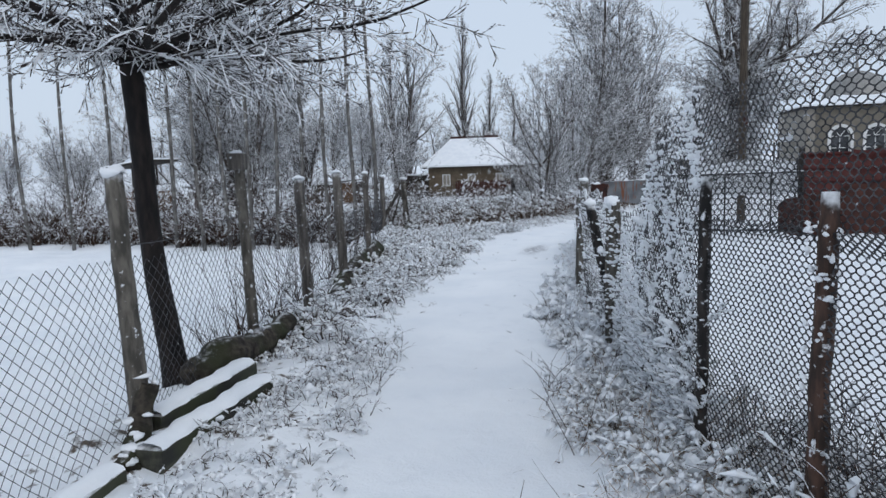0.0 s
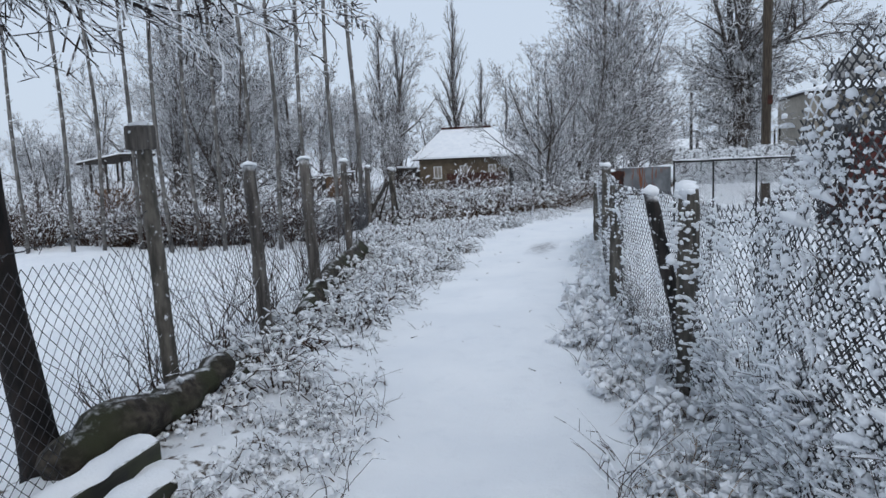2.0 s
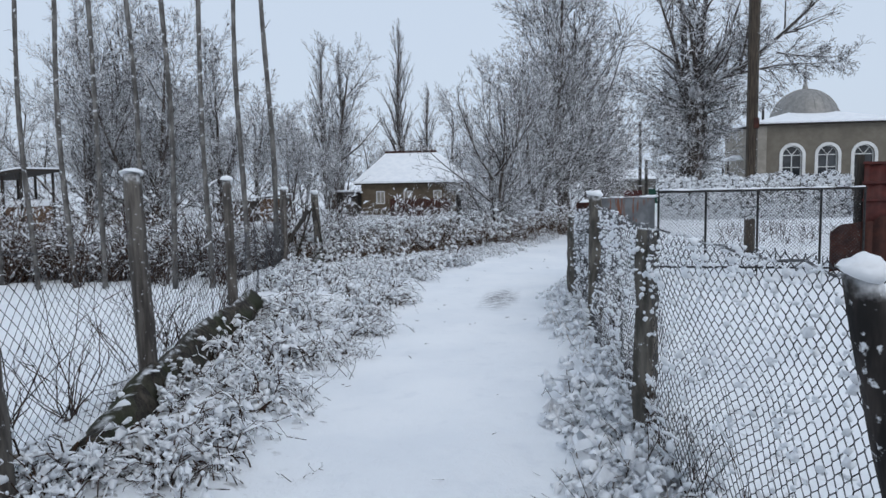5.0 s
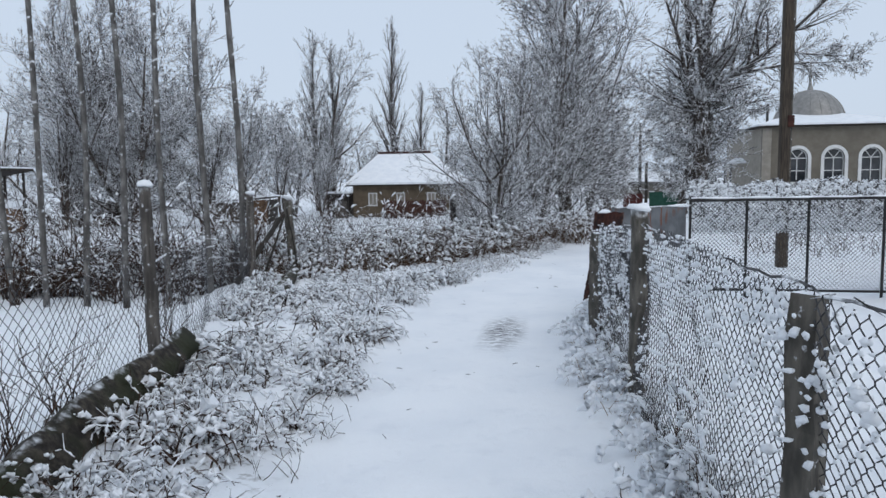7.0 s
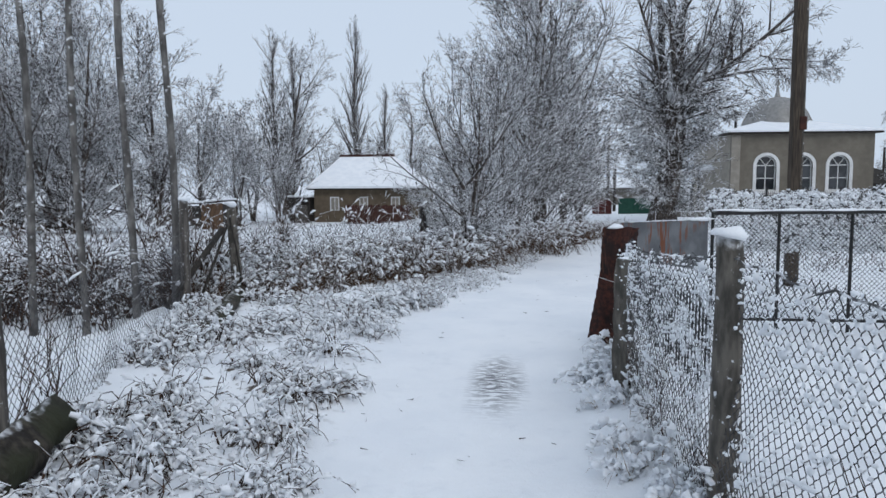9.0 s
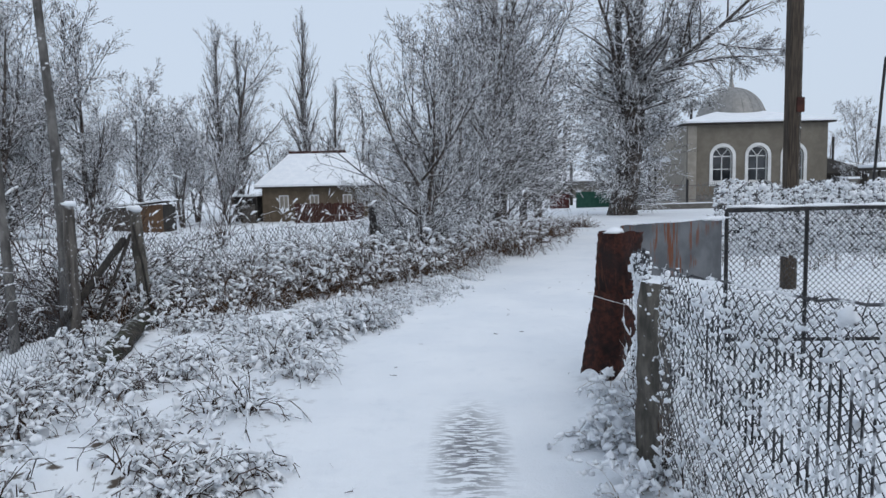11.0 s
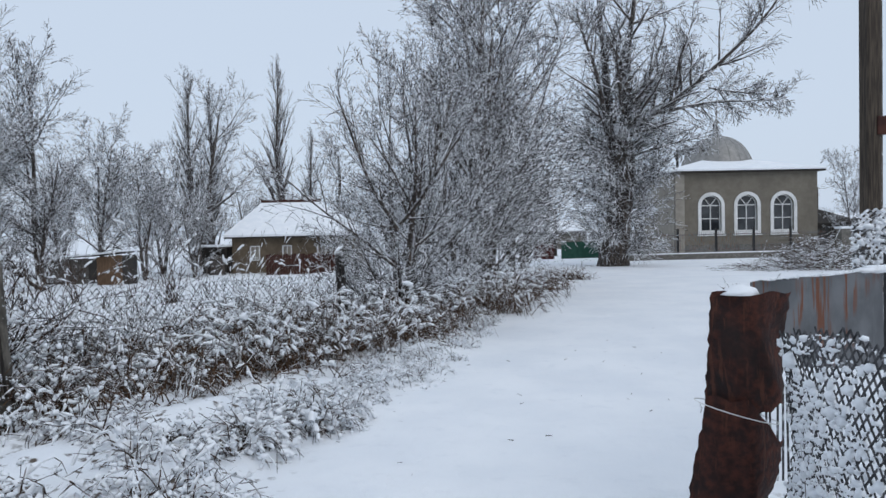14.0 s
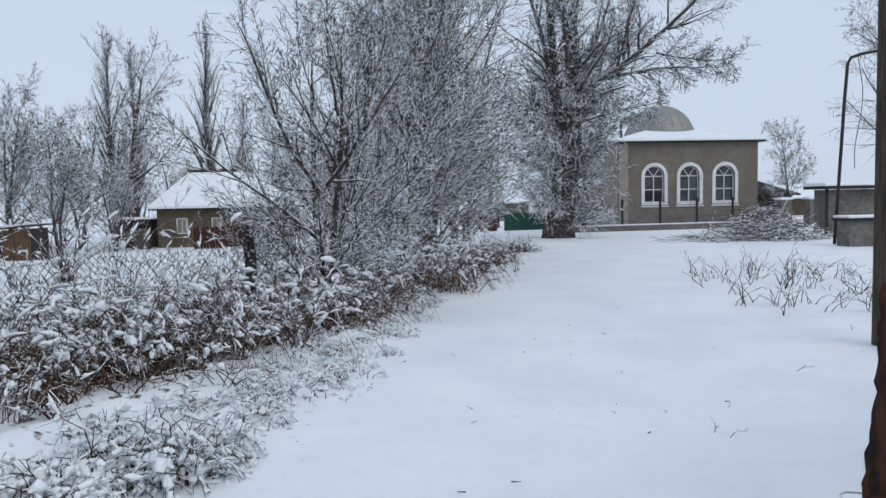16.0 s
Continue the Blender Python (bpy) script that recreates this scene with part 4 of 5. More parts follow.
def post(parent, x, y, h, r, mat, lean=(0, 0), cap=True, square=False, seed=0, label=""):
    """A rough post with its cap of snow."""
    rnd = random.Random(seed)
    z0 = gz(x, y)
    n = 10
    g = Geo()
    pts, rad = [], []
    for k in range(n + 1):
        f = k / n
        pts.append((x + lean[0] * f + rnd.gauss(0, 0.003), y + lean[1] * f + rnd.gauss(0, 0.003), z0 - 0.1 + (h + 0.1) * f))
        rad.append(r * (1.08 - 0.14 * f) * rnd.uniform(0.96, 1.05))
    rad[-1] *= 0.9
    g.tube(pts, rad, 4 if square else 9)
    ob = part("post", g, mat, parent, label, smooth=not square)
    if cap:
        s = Geo()
        top = np.array(pts[-1])
        ring = []
        for k in range(6):
            f = k / 5
            ring.append((top[0] + rnd.gauss(0, 0.002), top[1] + rnd.gauss(0, 0.002), top[2] - 0.008 + 0.042 * f))
        s.tube(ring, r * (0.9 if square else 1.12) * np.array([0.96, 1.1, 1.08, 0.95, 0.7, 0.3]), 10)
        part("snow_cap", s, M_SNOW, ob, smooth=True)
    return ob


def left_fence():
    f = thing("wire_fence", "sagging chain-link fence on weathered posts along the snowy field", "fence", at=(0, 0, 0))
    for k, (x, y, h, r, mat, lean) in enumerate((
            (-2.63, 3.37, 1.5, 0.055, M_PALEPOST, (-0.05, 0.0)), (-2.93, 5.25, 1.62, 0.045, M_PALEPOST, (-0.05, 0)), (-3.28, 7.1, 1.42, 0.056, M_POST, (-0.05, 0)),
            (-3.45, 8.6, 1.5, 0.06, M_POST, (-0.05, 0)), (-3.88, 10.8, 1.5, 0.046, M_POST, (-0.05, 0.05)),
            (-5.45, 16.2, 1.36, 0.06, M_POST, (0.02, 0)), (-5.1, 17.1, 1.34, 0.07, M_PALEPOST, (-0.08, 0)))):
        post(f, x, y, h, r, mat, lean, k != 1, seed=20 + k)
    line = [(fence_x(y) - 0.06, y) for y in np.linspace(0.9, 16.2, 20)]
    part("chain_link", chain_link(line, 1.12, 0.9, 0.08, 0.0021, 0.03, 5), M_WIRE, f)
    tops = [(-2.68, 3.37, 1.15), (-2.97, 5.25, 1.2), (-3.32, 7.1, 1.1), (-3.5, 8.6, 1.1), (-3.92, 10.8, 1.0), (-5.45, 16.2, 0.85)]
    for k in range(len(tops) - 1):
        part("barbed_wire", barbed(tops[k], tops[k + 1], 0.05, k), M_WIRE, f, stuff=True)
    # broken block on the tall post
    g = Geo()
    g.box((-3.055, 5.19, 1.54), (-2.925, 5.31, 1.68))
    part("post_cap", g, M_POST, f, bevel=0.02)
    s = Geo()
    s.blobs([(-2.99, 5.25, 1.685)], 0.05, 0.35, 2)
    part("post_snow", s, M_SNOW, f, smooth=True)
    # struts of the end post
    for a, b, r in (((-5.25, 16.95, 0.85), (-5.55, 15.9, -0.05), 0.04), ((-5.2, 17.0, 0.9), (-5.3, 16.3, 0.0), 0.018), ((-5.17, 17.02, 1.0), (-4.98, 16.9, 0.1), 0.012)):
        g = Geo()
        g.tube([a, tuple((np.array(a) + b) / 2 + 0.01), b], r, 7)
        part("strut", g, M_BLACKWOOD, f, smooth=True)
    part("barbed_wire", barbed((-5.45, 16.2, 0.75), (-5.15, 17.1, 0.8), 0.08, 31), M_WIRE, f, stuff=True)
    # the fence goes on behind the bushes
    part("chain_link", chain_link([(-5.15, 17.1), (-4.2, 20.4), (-2.9, 22.0)], 1.0, 0.95, 0.09, 0.004, 0.03, 8), M_WIRE2, f)
    post(f, -3.0, 21.6, 1.15, 0.07, M_BLACKPOST, (-0.05, 0), False, seed=61)
    post(f, -1.75, 23.2, 0.9, 0.06, M_BLACKPOST, (0, 0), False, seed=62)


def right_fence():
    f = thing("wire_fence", "snow-caked chain-link fence on old posts beside the path", "fence")
    post(f, 0.71, 2.72, 1.32, 0.036, M_BROWNPOST, (0.02, 0.0), False, seed=40)
    post(f, 0.4, 3.5, 1.42, 0.03, M_BLACKPOST, (0.01, 0), False, seed=41)
    post(f, -0.02, 5.75, 1.2, 0.06, M_PALEPOST, (0, 0), True, True, seed=42)
    post(f, 0.06, 5.92, 1.17, 0.042, M_BLACKPOST, (-0.27, 0.04), True, seed=43)
    post(f, -0.37, 8.0, 1.12, 0.058, M_PALEPOST, (0, 0), False, True, seed=44)
    post(f, -0.45, 10.7, 1.25, 0.062, M_PALEPOST, (0.0, 0), True, seed=45)
    post(f, -0.56, 12.6, 0.98, 0.085, M_PALEPOST, (0, 0), False, True, seed=47)
    line = [(right_x(y), y) for y in np.linspace(5.6, 12.5, 14)]
    net = chain_link(line, 1.0, 1.0, 0.056, 0.0022, 0.035, 12, 0, lambda u: float(np.interp(5.6 + 6.9 * u, (5.6, 7, 8, 9.3, 10.7, 12.5), (1.16, 1.2, 1.19, 1.22, 1.21, 1.11))), 0.28)
    part("chain_link", net, M_WIRE, f)
    near = chain_link([p for p in line if p[1] > 10.4], 1.17, 1.05, 0.06, 0.0018, 0.03, 18)
    part("chain_link", near, M_WIRE2, f)
    part("caught_snow", caked(near, 0.4, 0.0068, 74, 0.6), M_SNOW, f, smooth=True, stuff=True)
    part("caught_snow", caked(net, 0.16, 0.0075, 71, 0.8), M_SNOW, f, smooth=True, stuff=True)
    # netting draped over the corner post
    line = [(-0.53, 12.75), (-0.4, 13.4), (-0.25, 14.3)]
    net = chain_link(line, 1.0, 0.9, 0.05, 0.0042, 0.03, 13, 0, lambda u: float(np.interp(u, (0, 0.12, 0.35, 0.6, 1), (0.95, 1.02, 1.1, 1.18, 1.14))))
    part("chain_link", net, M_WIRE, f, "netting draped over the post white with snow")
    part("caught_snow", caked(net, 0.75, 0.0092, 72), M_SNOW, f, smooth=True, stuff=True)
    line = [(1.6, 0.8), (0.72, 2.72), (0.41, 3.5), (0.2, 4.2)]
    part("chain_link", chain_link(line, 1.3, 1.28, 0.041, 0.0034, 0.016, 14, 0, None, 0.5), M_WIRE, f)
    # high netting fixed behind it
    line = [(1.45, 1.1), (0.75, 2.7), (0.43, 3.52), (0.2, 4.25)]
    part("chain_link", chain_link(line, 2.08, 1.76, 0.046, 0.0032, 0.03, 16, 1.2, lambda u: 1 + 0.012 * math.sin(u * 27) - 0.05 * (u > 0.95), 0.5), M_WIRE, f)
    line = [(right_x(y), y) for y in np.linspace(4.2, 5.7, 5)]
    net = chain_link(line, 1.25, 1.16, 0.062, 0.0027, 0.05, 17, 0, None, 0.3)
    part("chain_link", net, M_WIRE, f)
    part("caught_snow", caked(net, 0.5, 0.0075, 75), M_SNOW, f, smooth=True, stuff=True)
    # the stretch of netting wholly caked with snow
    line = [(right_x(y) - 0.01, y) for y in np.linspace(3.56, 4.75, 5)]
    net = chain_link(line, 1.95, 1.25, 0.055, 0.0032, 0.03, 19, 0, lambda u: 1 - 0.2 * max(0.0, u - 0.55))
    part("chain_link", net, M_WIRE2, f)
    part("caught_snow", caked(net, 0.8, 0.0075, 76), M_SNOW, f, smooth=True, stuff=True)
    # thick cushion over the two leaning posts
    s = Geo()
    s.blobs([(-0.035, 5.76, 1.2)], 0.085, 0.5, 77)
    part("snow_cap", s, M_SNOW, f, smooth=True)
    s = Geo()
    cl = random.Random(78)
    c = [(-0.04 + cl.gauss(0, 0.06), 5.69 + cl.gauss(0, 0.025), cl.uniform(0.1, 1.15)) for _ in range(130)]
    s.blobs(c, np.array([cl.choice((0.007, 0.01, 0.013, 0.022)) for _ in c]), 0.65, 79)
    part("caught_snow", s, M_SNOW, f, smooth=True, stuff=True)
    s = Geo()
    rnd = random.Random(5)
    c, rad = [], []
    for k in range(900):
        y = rnd.uniform(3.3, 12.4) if k > 420 else rnd.uniform(3.6, 5.8)
        top = 1.7 if 3.6 < y < 4.3 else 1.1
        c.append((right_x(y) + rnd.gauss(0, 0.04), y, gz(right_x(y), y) + rnd.uniform(0.02, top)))
        rad.append(rnd.uniform(0.004, 0.013))
    for x, y, z, w in ((0.71, 2.72, 1.3, 0.05), (-0.37, 8.0, 1.08, 0.07), (-0.56, 12.6, 0.97, 0.06), (-0.02, 5.75, 1.2, 0.07)):
        for _ in range(60):
            a = rnd.uniform(0, 6.283)
            c.append((x + w * math.cos(a), y + w * math.sin(a), z - abs(rnd.gauss(0, 0.3))))
            rad.append(rnd.uniform(0.006, 0.015))
    s.blobs(c, np.array(rad), 0.85, 6)
    part("caught_snow", s, M_SNOW, f, smooth=True, stuff=True)
    tops = [(-0.02, 5.75, 1.14), (-0.37, 8.0, 1.13), (-0.45, 10.7, 1.13), (-0.56, 12.6, 1.0)]
    for k in range(3):
        part("barbed_wire", barbed(tops[k], tops[k + 1], 0.015, 50 + k, 0.0045), M_WIRE2, f, stuff=True)
    # upright rods wired into the top of the netting
    for k in range(30):
        y = 10.95 + 0.05 * k
        g = Geo()
        g.segs([(right_x(y) + 0.01, y, 0.5 + 0.03 * math.sin(k * 1.7))], [(right_x(y) + 0.012, y, 0.92 + 0.02 * math.sin(k * 2.9))], 0.0048, 0.0045, 4)
        part("rod", g, M_WIRE2, f)


def framed_fence():
    f = thing("framed_mesh_fence", "black iron fence of fine wire mesh with snowy rail", "fence")
    y = 15.2
    for a, b, r in (((0.75, y, 1.13), (3.6, y, 1.15), 0.02), ((0.75, y, 0.02), (3.6, y, 0.0), 0.016)):
        g = Geo()
        g.tube([a, b], r, 6)
        part("rail", g, M_IRON, f)
    for x in (0.75, 1.42, 2.14, 3.0, 3.58):
        g = Geo()
        g.tube([(x, y, -0.2), (x, y, 1.14)], 0.017, 6)
        part("upright", g, M_IRON, f)
    g = chain_link([(0.77, y + 0.02), (3.57, y + 0.02)], 1.27, 1.27, 0.05, 0.0026, 0.003, 22, 0.16)
    part("mesh_panel", g, M_WIRE, f)
    g = chain_link([(0.8, y + 0.35), (2.4, y + 0.4), (3.57, y + 0.35)], 1.5, 1.52, 0.04, 0.0085, 0.03, 23, 0.85, lambda u: 1 + 0.02 * math.sin(u * 23) + 0.012 * math.sin(u * 51))
    part("rolled_netting", g, M_NET, f, "roll of netting white with caught snow")
    part("caught_snow", caked(g, 0.6, 0.011, 24), M_SNOW, f, smooth=True, stuff=True)
    s = Geo()
    xs = np.linspace(0.76, 3.58, 60)
    s.tube([(x, y, 1.158 + 0.004 * math.sin(x * 9)) for x in xs], 0.014 + 0.005 * np.sin(xs * 13), 6)
    part("rail_snow", s, M_SNOW, f, smooth=True)


def corner_sheets():
    b = thing("sheet_metal_board", "grey galvanised sheet streaked with rust closing the fence corner", "metal sheet")
    g = Geo()
    m = pose(-0.3, 14.45, 0, 0, 0, 34)
    n = 14
    for k in range(n):
        x0, x1 = 1.2 * k / n, 1.2 * (k + 1) / n
        lo0, lo1 = 0.72 - 0.18 * k / n, 0.72 - 0.18 * (k + 1) / n
        v = []
        for x, lo in ((x0, lo0), (x1, lo1)):
            d = 0.012 * math.sin(x * 11) + 0.008 * math.sin(x * 5 + 1)
            v += [m @ Vector((x, d, lo)), m @ Vector((x, d + 0.004, 1.07 + 0.006 * math.sin(x * 7)))]
        v += [p + (m.to_3x3() @ Vector((0, 0.005, 0))) for p in v]
        g.add(v, [(0, 2, 3, 1), (4, 5, 7, 6), (1, 3, 7, 5), (0, 4, 6, 2)])
    part("sheet", g, M_GALV, b, weld=True)
    s = Geo()
    s.blobs([m @ Vector((x, 0.0, 1.075)) for x in np.linspace(0.95, 1.22, 7)], 0.04, 0.5, 3)
    s.blobs([m @ Vector((x, 0.0, 1.075)) for x in np.linspace(0.1, 0.9, 30)], 0.012, 0.5, 4)
    part("snow", s, M_SNOW, b, smooth=True)
    r = thing("rusty_sheet", "bent dark red rusty metal sheet wired to the corner post", "metal sheet")

    def curl(foot, head, xa, xb, lean, name, seed):
        """A battered sheet with torn edges between two heights that vary across it."""
        g = Geo()
        nz, nx = 22, 16
        for front in (0, 1):
            v = []
            for i in range(nz + 1):
                for j in range(nx + 1):
                    u, w = j / nx, i / nz
                    x = xa + (xb - xa) * u + lean * w + 0.004 * math.sin(w * 6 + seed) + (0.003 * math.sin(w * 37 + seed * seed) + 0.003 * math.sin(w * 83) if j in (0, nx) else 0)
                    dent = 0.012 * math.sin(7 * w + 3 * u + seed) + 0.008 * math.sin(13 * u + 5 * w) - 0.014 * math.exp(-((u + 0.6 * w - 0.9) / 0.05) ** 2)
                    z0, z1 = foot(u), head(u)
                    v.append((x, 14.38 + 0.10 * (u - 0.5) ** 2 * 4 + dent + 0.004 * front, z0 + (z1 - z0) * w))
            k = np.arange((nz + 1) * (nx + 1)).reshape(nz + 1, nx + 1)
            q = np.stack([k[:-1, :-1], k[:-1, 1:], k[1:, 1:], k[1:, :-1]], -1).reshape(-1, 4)
            g.add(v, q if front == 0 else q[:, ::-1])
        return part(name, g, M_RUST, r, smooth=True)

    curl(lambda u: 0.53 + 0.012 * math.sin(u * 23) + 0.02 * math.sin(u * 9), lambda u: 1.03 + 0.008 * math.sin(u * 12), -0.5, -0.17, 0.03, "upper_sheet", 1)
    curl(lambda u: -0.05 + 0.05 * math.sin(u * 8), lambda u: 0.585 - 0.2 * float(smooth(u, 0.35, 1.0)) + 0.01 * math.sin(u * 19), -0.6, -0.26, 0.1, "lower_sheet", 4)
    for k in range(9):
        g = Geo()
        x = -0.33 + 0.025 * k
        g.segs([(x, 14.5, 0.2)], [(x + 0.008 * math.sin(k * 2.2), 14.5, 0.62)], 0.005, 0.005, 5)
        part("rod", g, M_WIRE2, r, "rimed rod behind the torn gap")
    g = Geo()
    g.tube([(-0.36, 14.52, gz(-0.36, 14.5) - 0.1), (-0.34, 14.52, 1.02)], 0.035, 8)
    part("post", g, M_POST, r, smooth=True)
    s = Geo()
    s.tube([(-0.36, 14.46, 1.02), (-0.36, 14.46, 1.04), (-0.365, 14.46, 1.06)], [0.085, 0.07, 0.02], 9)
    part("snow_cap", s, M_SNOW, r, smooth=True)
    a = np.linspace(0, 2 * math.pi, 20)
    part("tie_wire", wire(np.stack([-0.375 + 0.175 * np.cos(a), 14.46 + 0.13 * np.sin(a), 0.52 - 0.05 * np.cos(a)], 1), 0.0022), M_WHITE, r)


def metal_sheets():
    f = thing("sheet_metal_fence", "tall fence of dark rusty and red painted metal sheets", "fence")
    for x0, x1, z0, z1, yy, mat, nm in ((3.62, 4.5, 0.62, 1.5, 15.36, M_RED, "red_sheet"), (4.5, 5.6, 0.6, 1.55, 15.4, M_RED, "red_sheet"), (3.7, 4.35, -0.15, 0.75, 15.28, M_DARKRUST, "rusty_sheet"), (4.3, 5.6, -0.15, 0.9, 15.3, M_DARKRUST, "rusty_sheet"), (3.15, 3.72, -0.1, 0.65, 15.24, M_DARKRUST, "rusty_sheet")):
        g = Geo()
        n = 24
        xs = np.linspace(x0, x1, n)
        for k in range(n - 1):
            d0, d1 = (0.014 * math.sin(xs[j] * 34) for j in (k, k + 1))
            t0, t1 = (z1 + 0.02 * math.sin(xs[j] * 9) - (0.12 * smooth(x0 + 0.16 - xs[j], 0, 0.16) if nm == "rusty_sheet" else 0) for j in (k, k + 1))
            g.add([(xs[k], yy + d0, z0), (xs[k + 1], yy + d1, z0), (xs[k + 1], yy + d1, t1), (xs[k], yy + d0, t0), (xs[k], yy + d0 + 0.004, z0), (xs[k + 1], yy + d1 + 0.004, z0), (xs[k + 1], yy + d1 + 0.004, t1), (xs[k], yy + d0 + 0.004, t0)],
                  [(0, 1, 2, 3), (4, 7, 6, 5), (3, 2, 6, 7)])
        part(nm, g, mat, f, smooth=True, weld=True)
    for x in (3.6, 5.0):
        g = Geo()
        g.box((x - 0.05, 15.42, -0.2), (x + 0.05, 15.5, 1.62))
        part("post", g, M_BLACKWOOD, f, bevel=0.008)
    for z in (0.95, 1.2, 1.48):
        g = Geo()
        g.box((3.6, 15.33, z), (5.6, 15.355, z + 0.035))
        part("rail", g, M_RED, f)


left_fence()
right_fence()
framed_fence()
corner_sheets()
metal_sheets()


# ---- timber lying by the fence ----
def beam(a, b, w, h, name="timber_beam", label="old squared timber beam with a strip of snow on it"):
    a, b = Vector(a), Vector(b)
    d = b - a
    t = thing(name, label, "beam", "stack of old beams", a, 0)
    m = d.to_track_quat("Y", "Z").to_matrix().to_4x4()
    L = d.length
    g = Geo()
    g.box((-w / 2, 0, 0), (w / 2, L, h), m)
    part("timber", g, M_BEAM, t, bevel=0.012)
    s = Geo()
    n = 40
    ys = np.linspace(0.01, L - 0.01, n)
    wob = 0.012 * np.sin(ys * 11) + 0.01 * np.sin(ys * 27 + 1)
    prof = [(-0.5, 0.0), (-0.42, 0.022), (-0.15, 0.034), (0.2, 0.033), (0.42, 0.02), (0.5, 0.0)]
    v = []
    for y, o in zip(ys, wob):
        for x, z in prof:
            v.append(m @ Vector((x * (w * 0.92) + o * (abs(x) > 0.3), y, h + z - 0.002)))
    k = np.arange(n * 6).reshape(n, 6)
    s.add(v, np.stack([k[:-1, :-1], k[:-1, 1:], k[1:, 1:], k[1:, :-1]], -1).reshape(-1, 4)[:, ::-1])
    part("snow", s, M_SNOW, t, smooth=True)
    return t


def log(pts, rad, label="fallen mossy log lying along the fence", seed=0, snow=0.4):
    t = thing("mossy_log", label, "log", "logs along the fence")
    rnd = random.Random(seed)
    a = np.array(pts, float)
    k = np.linspace(0, len(a) - 1, 5 * len(a))
    b = np.stack([np.interp(k, np.arange(len(a)), a[:, i]) for i in range(3)], 1)
    b += np.array([[rnd.gauss(0, 0.008) for _ in range(3)] for _ in k])
    r = np.interp(k, np.arange(len(a)), rad) * np.array([rnd.uniform(0.88, 1.1) for _ in k])
    g = Geo()
    g.tube(b, r, 14)
    body = g.v[0]
    axis = np.repeat(b, 14, 0)
    turn = np.tile(np.arange(14) * 0.449, len(b))
    body[:] = axis + (body - axis) * (1 + 0.1 * np.sin(3 * turn + seed) + 0.07 * np.sin(5 * turn + 2 * seed + 0.5 * np.repeat(k, 14)))[:, None]
    part("wood", g, M_MOSS, t, smooth=True)
    s = Geo()
    c = [p + np.array((rnd.gauss(0, 0.03), rnd.gauss(0, 0.03), q * 0.9)) for p, q in zip(b, r) for _ in range(2) if rnd.random() < snow]
    s.blobs(c, np.array([rnd.uniform(0.02, 0.05) for _ in c]), 0.5, seed)
    if c:
        part("snow", s, M_SNOW, t, smooth=True, stuff=True)
    return t


def timber():
    beam((-2.36, 3.04, -0.01), (-2.36, 4.28, -0.01), 0.17, 0.13)
    beam((-2.62, 3.42, 0.0), (-2.62, 4.55, 0.0), 0.16, 0.15)
    beam((-2.36, 2.2, -0.03), (-2.42, 2.86, -0.02), 0.15, 0.12)
    log([(-2.92, 4.3, 0.06), (-2.85, 4.65, 0.17), (-2.8, 5.0, 0.13), (-2.74, 5.5, 0.24)], [0.11, 0.135, 0.12, 0.075], "curved mossy log lying against the fence", 1, 0.0)
    log([(-2.6, 3.4, 0.35), (-2.52, 3.2, 0.14), (-2.45, 2.95, 0.0)], [0.055, 0.06, 0.07], "leaning mossy stump piece at the foot of a post", 2)
    log([(-2.85, 5.7, 0.0), (-2.98, 6.4, 0.01), (-3.08, 6.9, -0.05)], [0.1, 0.11, 0.09], seed=3, snow=0.15)
    log([(-3.22, 7.6, -0.03), (-3.34, 8.2, 0.05), (-3.42, 8.6, 0.13)], [0.11, 0.12, 0.1], seed=4, snow=0.15)
    log([(-3.5, 8.7, -0.02), (-3.72, 9.8, 0.06), (-3.92, 11.3, 0.14)], [0.15, 0.15, 0.12], "thick old mossy beam lying bare along the fence", 5, 0.0)
    log([(-4.4, 14.3, -0.08), (-4.65, 15.4, -0.05), (-5.0, 16.9, 0.0)], [0.1, 0.1, 0.09], seed=6, snow=0.1)


timber()


# ---- domed building ----
def arch(xc, z0, zs, half, n=14):
    """An outline with a round head: sill z0, springing zs."""
    out = [(xc - half, z0), (xc + half, z0)]
    for k in range(n + 1):
        a = math.pi * k / n
        out.append((xc + half * math.cos(a), zs + half * math.sin(a)))
    return out


def arch_ring(xc, z0, zs, half, w, y0, y1):
    """A flat frame round an arched opening."""
    a, b = np.array(arch(xc, z0, zs, half)), np.array(arch(xc, z0 - w, zs, half + w))
    g = Geo()
    n = len(a)
    v = [(x, y0, z) for x, z in b] + [(x, y0, z) for x, z in a] + [(x, y1, z) for x, z in b] + [(x, y1, z) for x, z in a]
    k = np.arange(n)
    j = (k + 1) % n
    g.add(v, np.concatenate([np.stack([k, j, j + n, k + n], 1), np.stack([k, k + 2 * n, j + 2 * n, j], 1), np.stack([k + n, j + n, j + 3 * n, k + 3 * n], 1)]))
    return g


